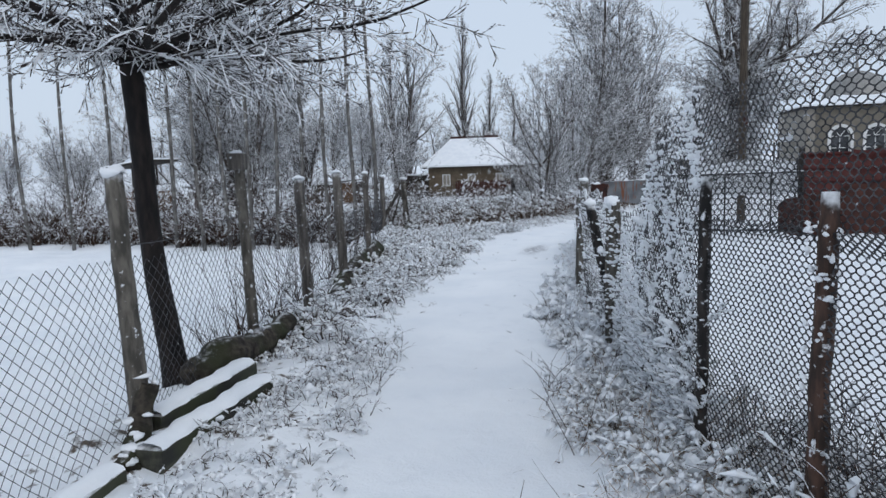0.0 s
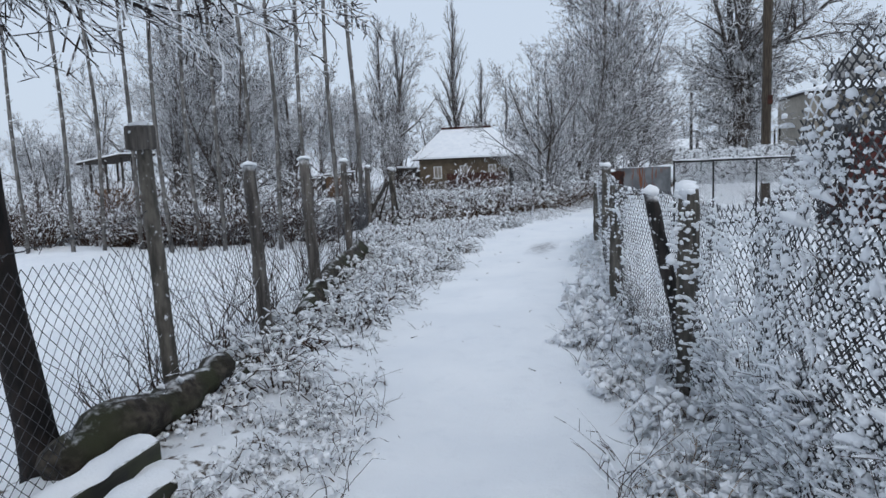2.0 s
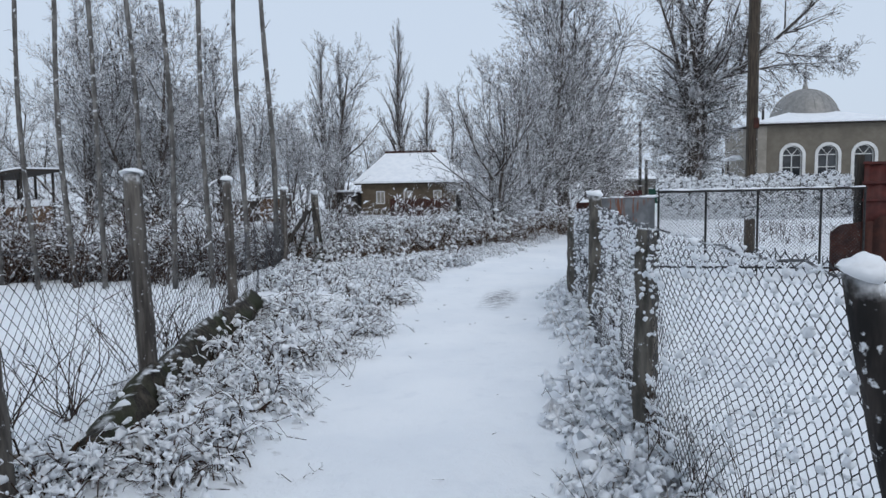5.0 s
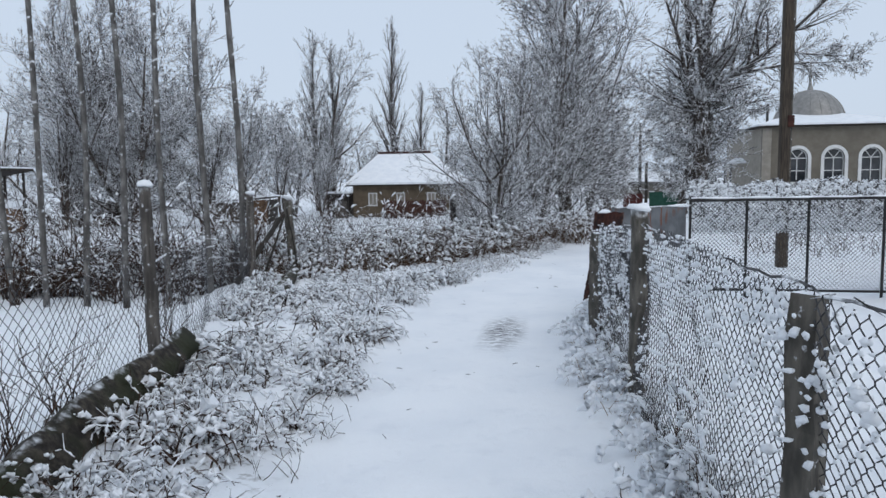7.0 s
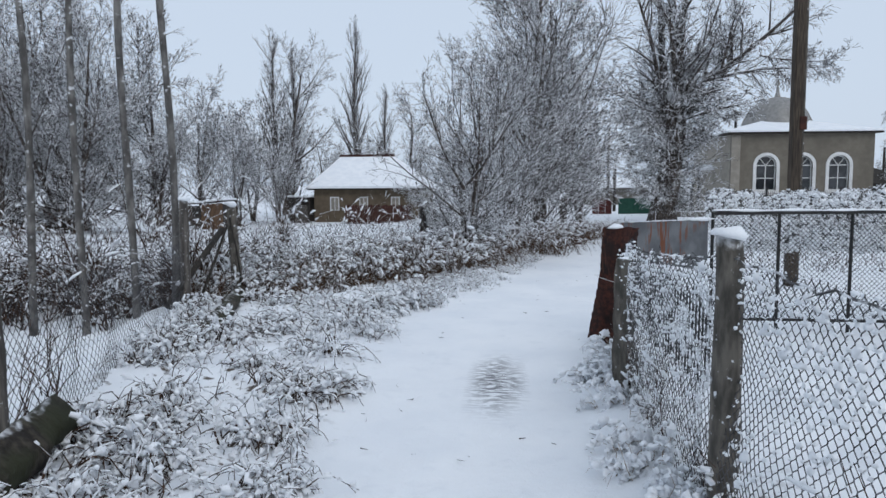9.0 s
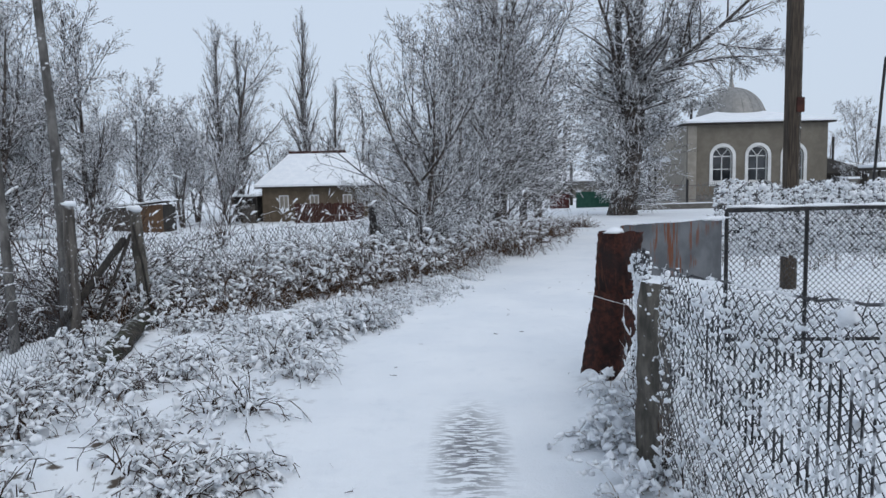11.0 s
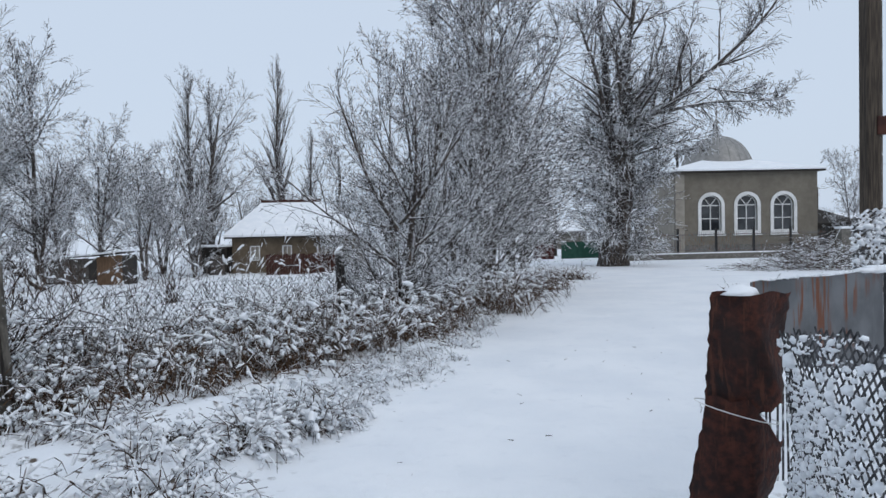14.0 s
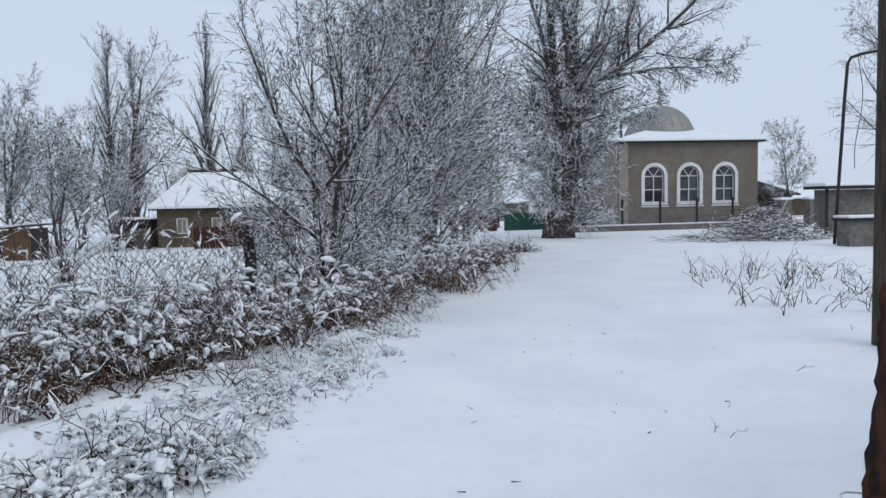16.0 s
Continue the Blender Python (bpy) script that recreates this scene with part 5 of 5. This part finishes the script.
def wall_with_arches(x0, x1, z0, z1, y0, y1, openings):
    """A thick wall along x with arched openings through it, in one piece."""
    b = bmesh.new()
    for loop in [[(x0, z0), (x1, z0), (x1, z1), (x0, z1)]] + [arch(xc, zb, zs, half) for xc, half, zb, zs in openings]:
        vs = [b.verts.new((x, y0, z)) for x, z in loop]
        for k in range(len(vs)):
            b.edges.new((vs[k - 1], vs[k]))
    bmesh.ops.triangle_fill(b, use_beauty=True, edges=list(b.edges), normal=(0, -1, 0))
    done = bmesh.ops.extrude_face_region(b, geom=list(b.faces))
    for v in done["geom"]:
        if isinstance(v, bmesh.types.BMVert):
            v.co.y = y1
    bmesh.ops.recalc_face_normals(b, faces=list(b.faces))
    b.verts.index_update()
    g = Geo()
    bmesh.ops.triangulate(b, faces=list(b.faces))
    g.add([v.co[:] for v in b.verts], [[v.index for v in f.verts] for f in b.faces])
    b.free()
    return g


def hip_roof(x0, x1, y0, y1, z, rx0, rx1, ry, rz, t=0.1):
    g = Geo()
    v = [(x0, y0, z), (x1, y0, z), (x1, y1, z), (x0, y1, z), (rx0, ry, rz), (rx1, ry, rz)]
    v += [(a, b, c - t) for a, b, c in v]
    g.add(v, [(0, 1, 5, 4), (2, 3, 4, 5), (6, 10, 11, 7), (8, 11, 10, 9), (0, 6, 7, 1), (1, 7, 8, 2), (2, 8, 9, 3), (3, 9, 6, 0)])
    g.add(v, [(1, 2, 5), (3, 0, 4), (7, 11, 8), (9, 10, 6)])
    return g


def domed_building():
    h = thing("prayer_house", "ochre plastered building with arched windows and a grey dome", "building", at=(0, 0, 0))
    x0, x1, y0, y1, z0, z1 = 13.05, 21.75, 54.8, 64.0, -0.9, 4.5
    wins = [(15.2, 0.62, 0.92, 2.5), (17.42, 0.62, 0.92, 2.5), (19.66, 0.62, 0.92, 2.5)]
    part("front_wall", wall_with_arches(x0, x1, z0, z1, y0, y0 + 0.4, wins), M_PLASTER, h)
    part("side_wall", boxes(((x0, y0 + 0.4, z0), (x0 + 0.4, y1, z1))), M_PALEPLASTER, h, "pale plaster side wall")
    part("side_wall", boxes(((x1 - 0.4, y0 + 0.4, z0), (x1, y1, z1))), M_PLASTER, h)
    part("back_wall", boxes(((x0 + 0.4, y1 - 0.4, z0), (x1 - 0.4, y1, z1))), M_PLASTER, h)
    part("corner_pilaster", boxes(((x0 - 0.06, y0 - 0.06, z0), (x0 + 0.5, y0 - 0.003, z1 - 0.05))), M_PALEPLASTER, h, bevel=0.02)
    part("plinth", boxes(((x0 + 0.5, y0 - 0.09, z0), (x1 + 0.05, y0 - 0.003, 0.1))), M_CONCRETE, h, bevel=0.02)
    part("eave", boxes(((x0 - 0.35, y0 - 0.35, z1), (x1 + 0.35, y1 + 0.35, z1 + 0.1))), M_BLACKWOOD, h)
    part("roof", hip_roof(x0 - 0.4, x1 + 0.4, y0 - 0.4, y1 + 0.4, z1 + 0.22, 17.3, 17.5, 59.4, 5.95, 0.11), M_SNOW, h, "low hipped roof under smooth snow")
    for xc, half, zb, zs in wins:
        w = part("window_frame", arch_ring(xc, zb, zs, half, 0.2, y0 - 0.05, y0 + 0.02), M_WHITE, h, "white arched window surround")
        part("sash", arch_ring(xc, zb + 0.06, zs, half - 0.06, 0.06, y0 + 0.14, y0 + 0.22), M_WHITE, w)
        g = Geo()
        g.prism(arch(xc, zb, zs, half), y0 + 0.2, y0 + 0.22)
        part("pane", g, M_GLASS, w)
        g = Geo()
        for a, b in (((xc - 0.025, zb), (xc + 0.025, zs)), ((xc - half, zs - 0.03), (xc + half, zs + 0.03)), ((xc - half, zb + 0.75), (xc + half, zb + 0.8))):
            g.box((a[0], y0 + 0.13, a[1]), (b[0], y0 + 0.19, b[1]))
        for s in (-1, 1):
            g.segs([(xc, y0 + 0.16, zs)], [(xc + s * half * 0.62, y0 + 0.16, zs + half * 0.78)], 0.03, 0.03, 4)
        part("muntins", g, M_WHITE, w)
        part("sill", boxes(((xc - half - 0.25, y0 - 0.12, zb - 0.28), (xc + half + 0.25, y0 - 0.003, zb - 0.2))), M_WHITE, w, bevel=0.01)
    g = Geo()
    R, zc = 2.25, 5.05
    prof = [(R * math.cos(a) * (1.02 if a < 0.3 else 1), zc + R * math.sin(a)) for a in np.linspace(-0.15, 1.5, 14)]
    g.tube([(17.4, 59.4, z) for _, z in prof], [r for r, _ in prof], 40)
    dome = part("dome", g, M_DOME, h, "grey sheet-metal dome", smooth=True)
    for k in range(20):
        a = 2 * math.pi * k / 20
        g = Geo()
        g.segs([(17.4 + r * 1.004 * math.cos(a), 59.4 + r * 1.004 * math.sin(a), z) for r, z in prof[:-1]], [(17.4 + r * 1.004 * math.cos(a), 59.4 + r * 1.004 * math.sin(a), z) for r, z in prof[1:]], 0.018, 0.018, 4)
        part("seam", g, M_DOME, dome)
    g = Geo()
    zt = 7.25
    g.tube([(17.4, 59.4, zt + z) for z in (-0.1, 0.1, 0.35, 0.8, 0.86, 1.0, 1.14, 1.2, 1.5, 1.56, 1.66, 1.76, 1.8, 2.3)],
           [0.3, 0.2, 0.13, 0.07, 0.1, 0.17, 0.1, 0.05, 0.05, 0.08, 0.11, 0.08, 0.035, 0.015], 12)
    part("finial", g, M_DOME, h, "turned metal spire", smooth=True)
    g = Geo()
    g.tube([(13.9, 57, 4.4), (13.9, 57, 6.2)], 0.09, 8)
    part("flue", g, M_IRON, h, smooth=True)
    # small porch on its side
    part("porch_roof", hip_roof(11.9, 13.3, 58.5, 60.5, 2.4, 12.6, 13.0, 59.5, 2.7, 0.1), M_SNOW, h)
    for y in (58.7, 60.3):
        g = Geo()
        g.tube([(12.05, y, z0), (12.05, y, 2.32)], 0.07, 8)
        part("porch_post", g, M_BLACKWOOD, h)


def building_fence():
    f = thing("railing_fence", "low iron railing on a concrete kerb before the domed building", "fence")
    a, b = np.array((6.9, 48.7)), np.array((20.0, 50.6))
    L = np.linalg.norm(b - a)
    d = (b - a) / L
    m = pose(a[0], a[1], 0, 0, 0, math.degrees(math.atan2(d[1], d[0])))
    part("kerb", boxes(((0, -0.12, -0.7), (L, 0.12, -0.22)), m=m), M_CONCRETE, f)
    part("kerb_snow", boxes(((0, -0.1, -0.218), (L, 0.1, -0.16)), m=m), M_SNOW, f)
    for k in range(7):
        x = L * k / 6
        part("post", boxes(((x - 0.05, -0.05, -0.5), (x + 0.05, 0.05, 1.15)), m=m), M_IRON, f)
    for z in (-0.02, 0.78):
        part("rail", boxes(((0, -0.02, z), (L, 0.02, z + 0.035)), m=m), M_GALV, f)
    for k in range(1, 110):
        x = L * k / 110
        g = Geo()
        p = [m @ Vector((x, 0, -0.02)), m @ Vector((x, 0, 0.95))]
        g.segs([p[0]], [p[1]], 0.012, 0.01, 4)
        part("bar", g, M_GALV, f)


domed_building()
building_fence()


# ---- clay house and yard ----
def clay_house():
    h = thing("clay_house", "low clay-walled house under a steep snowy hipped roof", "house")
    x0, x1, y0, y1, z0, z1 = -17.0, -8.1, 64.5, 73.2, -2.2, 1.1
    wins = [(-15.3, 0.3, -0.6, 0.35), (-12.9, 0.28, -0.5, 0.35), (-10.3, 0.28, -0.5, 0.35)]
    g = Geo()
    xs = [x0] + [v for xc, hw, _, _ in wins for v in (xc - hw, xc + hw)] + [x1]
    for k in range(0, len(xs), 2):
        g.box((xs[k], y0, z0), (xs[k + 1], y0 + 0.35, z1))
    for xc, hw, a, b in wins:
        g.box((xc - hw, y0, z0), (xc + hw, y0 + 0.35, a))
        g.box((xc - hw, y0, b), (xc + hw, y0 + 0.35, z1))
    part("front_wall", g, M_HOUSEWALL, h)
    part("side_wall", boxes(((x0, y0 + 0.35, z0), (x0 + 0.35, y1, z1))), M_HOUSEWALL, h)
    part("side_wall", boxes(((x1 - 0.35, y0 + 0.35, z0), (x1, y1, z1))), M_HOUSEWALL, h)
    part("back_wall", boxes(((x0 + 0.35, y1 - 0.35, z0), (x1 - 0.35, y1, z1))), M_HOUSEWALL, h)
    for xc, hw, a, b in wins:
        g = Geo()
        for lo, hi in (((xc - hw - 0.08, y0 - 0.04, a - 0.08), (xc - hw, y0 + 0.05, b + 0.08)), ((xc + hw, y0 - 0.04, a - 0.08), (xc + hw + 0.08, y0 + 0.05, b + 0.08)), ((xc - hw, y0 - 0.04, b), (xc + hw, y0 + 0.05, b + 0.08)), ((xc - hw, y0 - 0.04, a - 0.08), (xc + hw, y0 + 0.05, a)), ((xc - 0.025, y0 + 0.02, a), (xc + 0.025, y0 + 0.06, b))):
            g.box(lo, hi)
        w = part("window", g, M_WHITE, h, "small white wooden window")
        part("pane", boxes(((xc - hw, y0 + 0.1, a), (xc + hw, y0 + 0.12, b))), M_PALEPLASTER, w, "curtained pane")
    part("roof", hip_roof(-17.5, -7.7, 64.0, 73.8, 1.28, -15.7, -11.1, 68.9, 3.9, 0.16), M_SNOW, h, "hipped roof under thick snow")
    part("fascia", boxes(((-17.45, 64.03, 1.0), (-7.75, 64.1, 1.118))), M_BLACKWOOD, h)
    part("ridge_cap", boxes(((-15.8, 68.75, 3.82), (-11.0, 69.05, 4.02))), M_DARKRUST, h, "dark bare ridge of the roof")
    # lean-to at its side
    l = thing("lean_to", "dark wooden lean-to with a snowy roof beside the clay house", "shed")
    g = Geo()
    g.box((-19.7, 63.0, 0.42), (-17.02, 66, 0.56), None)
    part("roof", g, M_SNOW, l, bevel=0.04)
    for x in (-19.5, -18.3, -17.15):
        part("post", boxes(((x - 0.06, 63.2, -1.9), (x + 0.06, 63.32, 0.418))), M_BLACKWOOD, l)
    part("wall", boxes(((-19.6, 65.6, -1.9), (-17.05, 65.75, 0.418))), M_BLACKWOOD, l)
    part("plank_wall", boxes(((-18.25, 63.3, -1.9), (-17.2, 63.36, -0.2))), M_POST, l)
    f = thing("plank_fence", "reddish brown board fence before the clay house", "fence")
    for k in range(26):
        x = -13.9 + 0.2 * k
        part("board", boxes(((x, 62.0, -1.9), (x + 0.18, 62.03, -0.18 + 0.05 * math.sin(k * 2.1)))), M_DARKRUST, f)
    part("rail", boxes(((-13.9, 62.034, -0.6), (-8.7, 62.08, -0.5))), M_DARKRUST, f)


def shed(x0, x1, y0, d, zt, zb, label, mat=None):
    s = thing("shed", label, "shed", "sheds in the gardens")
    mat = mat or M_BROWNWOOD
    n = max(3, int((x1 - x0) / 0.3))
    w = (x1 - x0) / n
    for k in range(n):
        part("plank", boxes(((x0 + k * w + 0.008, y0, zb), (x0 + (k + 1) * w - 0.008, y0 + 0.05, zt - 0.04 + 0.12 * k / n))), mat, s)
    part("side_wall", boxes(((x0, y0 + 0.05, zb), (x0 + 0.06, y0 + d, zt - 0.05))), mat, s)
    part("side_wall", boxes(((x1 - 0.06, y0 + 0.05, zb), (x1, y0 + d, zt + 0.02))), M_BLACKWOOD, s)
    part("back_wall", boxes(((x0 + 0.06, y0 + d - 0.05, zb), (x1 - 0.06, y0 + d, zt - 0.05))), mat, s)
    g = Geo()
    m = Matrix.Translation((x0 - 0.15, y0 - 0.2, zt)) @ pose(0, 0, 0, 0, -math.degrees(math.atan2(0.14, x1 - x0)), 0)
    g.box((0, 0, 0), (x1 - x0 + 0.3, d + 0.4, 0.06), m)
    part("roof_deck", g, M_BLACKWOOD, s)
    g = Geo()
    g.box((0, 0, 0.063), (x1 - x0 + 0.3, d + 0.4, 0.17), m)
    part("roof_snow", g, M_SNOW, s, bevel=0.04)


def yards():
    shed(-20.6, -19.2, 50.9, 2.0, 0.25, -1.5, "small brown plank shed with a snowy roof")
    shed(-25.5, -22.6, 54, 2.5, 0.0, -1.6, "grey low outbuilding half hidden in the yard", M_POST)
    shed(-31, -28.4, 47, 2.5, 0.25, -1.4, "pale low outbuilding with a snowy roof", M_PALEPLASTER)
    # open shelter far across the field
    c = thing("open_shelter", "ramshackle open wooden shelter with a snowy sloping roof", "shelter")
    for x in (-25.2, -24.3, -23.4):
        for y in (32, 34):
            g = Geo()
            g.tube([(x, y, -1.0), (x + 0.05, y, 1.72 + 0.14 * (x + 25.4))], 0.06, 7)
            part("post", g, M_BLACKWOOD, c)
    m = pose(-25.6, 31.6, 1.72, 0, -8, 0)
    part("roof_deck", boxes(((0, 0, 0), (2.5, 2.8, 0.1)), m=m), M_BLACKWOOD, c)
    part("roof_snow", boxes(((0, 0, 0.102), (2.5, 2.8, 0.17)), m=m), M_SNOW, c)
    part("hay_stack_snow", boxes(((-25.4, 32.4, 0.5), (-23.3, 33.8, 0.8))), M_SNOW, c, bevel=0.1)
    part("stack", boxes(((-25.4, 32.4, -1.0), (-23.3, 33.8, 0.498))), M_BROWNWOOD, c, bevel=0.05)


def pole(name, x, y, h, r, label, mat, lean=(0, 0)):
    t = thing(name, label, "pole", at=(x, y, gz(x, y)))
    g = Geo()
    n = 12
    g.tube([(lean[0] * k / n, lean[1] * k / n, -0.3 + (h + 0.3) * k / n) for k in range(n + 1)], np.linspace(r, r * 0.78, n + 1), 12)
    part("shaft", g, mat, t, smooth=True)
    return t


def poles():
    t = thing("utility_pole", "thick square tarred wooden pole with a rusty band", "pole", at=(3.06, 19.1, gz(3.06, 19.1)))
    part("shaft", boxes(((-0.075, -0.09, -0.3), (0.075, 0.09, 8.5))), M_POLE, t, bevel=0.03)
    part("side_plank", boxes(((0.078, -0.05, -0.2), (0.11, 0.06, 8.3))), M_PALEPOST, t, "pale weathered plank on the pole", bevel=0.008)
    part("band", boxes(((0.02, -0.11, 2.42), (0.125, 0.1, 2.62))), M_DARKRUST, t, "rusty metal band", bevel=0.01)
    t = pole("telegraph_pole", 6.0, 60, 6.0, 0.13, "dark wooden telegraph pole far down the lane", M_BLACKWOOD)
    part("stub", boxes(((0.35, -0.1, -0.3), (0.55, 0.1, 3.1))), M_BLACKWOOD, t)
    pole("telegraph_pole", -27.5, 58, 4.6, 0.1, "dark wooden telegraph pole in the gardens", M_BLACKWOOD)
    pole("telegraph_pole", 31, 72, 5.0, 0.12, "dark wooden telegraph pole behind the yards", M_BLACKWOOD)
    # bent lamp pipe
    t = thing("lamp_pipe", "tall bent iron pipe leaning beside the yard wall", "pole", at=(12.67, 34, -0.4))
    g = Geo()
    g.tube([(0, 0, -0.1), (0.12, 0, 2), (0.26, 0, 4.5), (0.34, 0, 5.6), (0.45, 0, 5.8), (0.8, 0, 5.92), (1.3, 0, 6.0)], 0.05, 8)
    part("pipe", g, M_IRON, t, smooth=True)
    g = Geo()
    g.tube([(0.75 + 0.12 * math.sin(z * 1.7), 0.02, z) for z in np.linspace(5.85, 2.4, 14)], 0.012, 5)
    part("cable", g, M_IRON, t)


def right_yard():
    s = thing("brick_stove", "squat concrete outdoor stove with snow on its lid", "stove")
    part("body", boxes(((12.2, 32.6, -0.6), (14.0, 33.2, 0.42))), M_CONCRETE, s, bevel=0.02)
    part("lid", boxes(((12.1, 32.5, 0.422), (14.1, 33.3, 0.5))), M_IRON, s)
    part("lid_snow", boxes(((12.12, 32.52, 0.503), (14.08, 33.28, 0.58))), M_SNOW, s, bevel=0.03)
    h = thing("yard_house", "low plastered yard building with a snowy flat roof", "house")
    part("front_wall", boxes(((16.9, 40.6, -0.8), (23, 41.0, 1.4))), M_CONCRETE, h)
    part("side_wall", boxes(((16.9, 41.0, -0.8), (17.3, 41.6, 1.4))), M_CONCRETE, h)
    part("roof_deck", boxes(((16.4, 40.1, 1.42), (23.5, 41.6, 1.54))), M_BLACKWOOD, h)
    part("roof_snow", boxes(((16.38, 40.08, 1.543), (23.52, 41.62, 1.68))), M_SNOW, h, bevel=0.05)
    g = Geo()
    g.tube([(16.6, 40.3, -0.8), (16.6, 40.3, 1.42)], 0.06, 8)
    part("porch_post", g, M_BLACKWOOD, h)
    w = thing("yard_wall", "brick gate pillars and low wall with snow on top", "wall")
    for x, y in ((21.3, 51.2), (23.2, 51.6)):
        part("pillar", boxes(((x - 0.3, y - 0.3, -0.8), (x + 0.3, y + 0.3, 0.95))), M_CONCRETE, w, bevel=0.02)
        part("pillar_cap", boxes(((x - 0.36, y - 0.36, 0.953), (x + 0.36, y + 0.36, 1.08))), M_SNOW, w, bevel=0.03)
    part("low_wall", boxes(((23.5, 51.4, -0.8), (32, 51.7, 0.5))), M_HOUSEWALL, w)
    part("wall_snow", boxes(((23.5, 51.37, 0.503), (32, 51.73, 0.6))), M_SNOW, w)
    b = thing("far_barn", "long low barn with a broad snowy roof behind the yards", "barn")
    part("wall", boxes(((29, 74, -1.0), (48, 80, 0.9))), M_HOUSEWALL, b)
    part("roof", hip_roof(28, 49, 73, 81, 1.0, 31, 46, 77, 2.2, 0.12), M_SNOW, b)
    b = thing("far_barn", "dark gabled outbuilding behind the domed building", "barn")
    part("wall", boxes(((25.2, 62, -0.8), (28.4, 66, 1.2))), M_BLACKWOOD, b)
    part("roof", hip_roof(24.8, 28.8, 61.6, 66.4, 1.3, 25.2, 26.2, 64, 2.5, 0.12), M_BLACKWOOD, b)
    # brushwood heap
    t = thing("brushwood_heap", "heap of cut bare branches dusted with snow", "brushwood", at=(12.2, 37.5, gz(12.2, 37.5)))
    rnd = random.Random(9)
    P, Q, R = [], [], []
    for _ in range(800):
        a = Vector((rnd.gauss(0, 1.2), rnd.gauss(0, 0.6), 0))
        a.z = max(0.03, rnd.uniform(0, 1.25) * math.exp(-(a.x / 2.0) ** 2 - (a.y / 1.0) ** 2))
        d = Vector((rnd.gauss(-0.8, 0.6), rnd.gauss(0, 0.6), rnd.gauss(0.1, 0.3))).normalized() * rnd.uniform(0.4, 1.5)
        P.append(a - d * 0.5), Q.append(a + d * 0.5), R.append(rnd.uniform(0.004, 0.016))
    for p in P + Q:
        p.z = max(p.z, 0.0)
    g = Geo()
    g.segs(P, Q, R, np.array(R) * 0.5)
    part("branch_tangle", g, M_STEM, t, stuff=True)
    g = Geo()
    c = [p.lerp(q, 0.5) + Vector((0, 0, 0.02)) for p, q in zip(P, Q) if rnd.random() < 0.8]
    g.blobs(c, np.array([rnd.uniform(0.02, 0.05) for _ in c]), 0.5, 9)
    part("snow", g, M_SNOW, t, smooth=True, stuff=True)


def lane_end():
    f = thing("sheet_fence", "green painted sheet-metal fence at the end of the lane", "fence")
    for k in range(12):
        x = 5.9 + 0.32 * k
        part("panel", boxes(((x, 54.5 + 0.1 * k, -0.9), (x + 0.31, 54.53 + 0.1 * k, 0.45))), M_GREEN, f)
    part("snow", boxes(((5.9, 54.4, 0.453), (6.2, 54.6, 0.5))), M_SNOW, f)
    f = thing("gate", "red painted sheet-metal gate at the end of the lane", "gate")
    for k in range(3):
        part("panel", boxes(((4.2 + 0.42 * k, 54.3, -0.9), (4.6 + 0.42 * k, 54.34, 0.35))), M_RED, f)
    b = thing("far_barn", "long low barn with a snowy roof beyond the lane", "barn")
    part("wall", boxes(((4.5, 76, -1.0), (12, 80, 1.0))), M_CONCRETE, b)
    part("roof", hip_roof(4, 12.5, 75.5, 80.5, 1.1, 5.5, 11, 78, 2.0, 0.12), M_SNOW, b)
    # spruce
    t = thing("spruce_tree", "small dark green spruce dusted with snow by the railing", "tree", at=(9.0, 52.0, gz(9, 52)))
    g = Geo()
    g.tube([(0, 0, -0.1), (0, 0, 3.8)], [0.09, 0.02], 7)
    part("trunk", g, M_BARK, t, smooth=True)
    rnd = random.Random(4)
    g = Geo()
    P, Q = [], []
    for _ in range(420):
        z = rnd.uniform(0.25, 3.7)
        a, L = rnd.uniform(0, 6.283), (3.9 - z) * 0.36 * rnd.uniform(0.6, 1.1)
        d = Vector((math.cos(a), math.sin(a), -0.15))
        for s in range(5):
            p = Vector((0, 0, z)) + d * L * (0.2 + 0.16 * s)
            side = Vector((-math.sin(a), math.cos(a), -0.1)) * rnd.choice((-1, 1)) * L * 0.25
            P.append(p), Q.append(p + d * L * 0.2 + side)
    g.segs(P, Q, 0.03, 0.008)
    part("crown", g, M_SPRUCE, t)


clay_house()
yards()
poles()
right_yard()
lane_end()
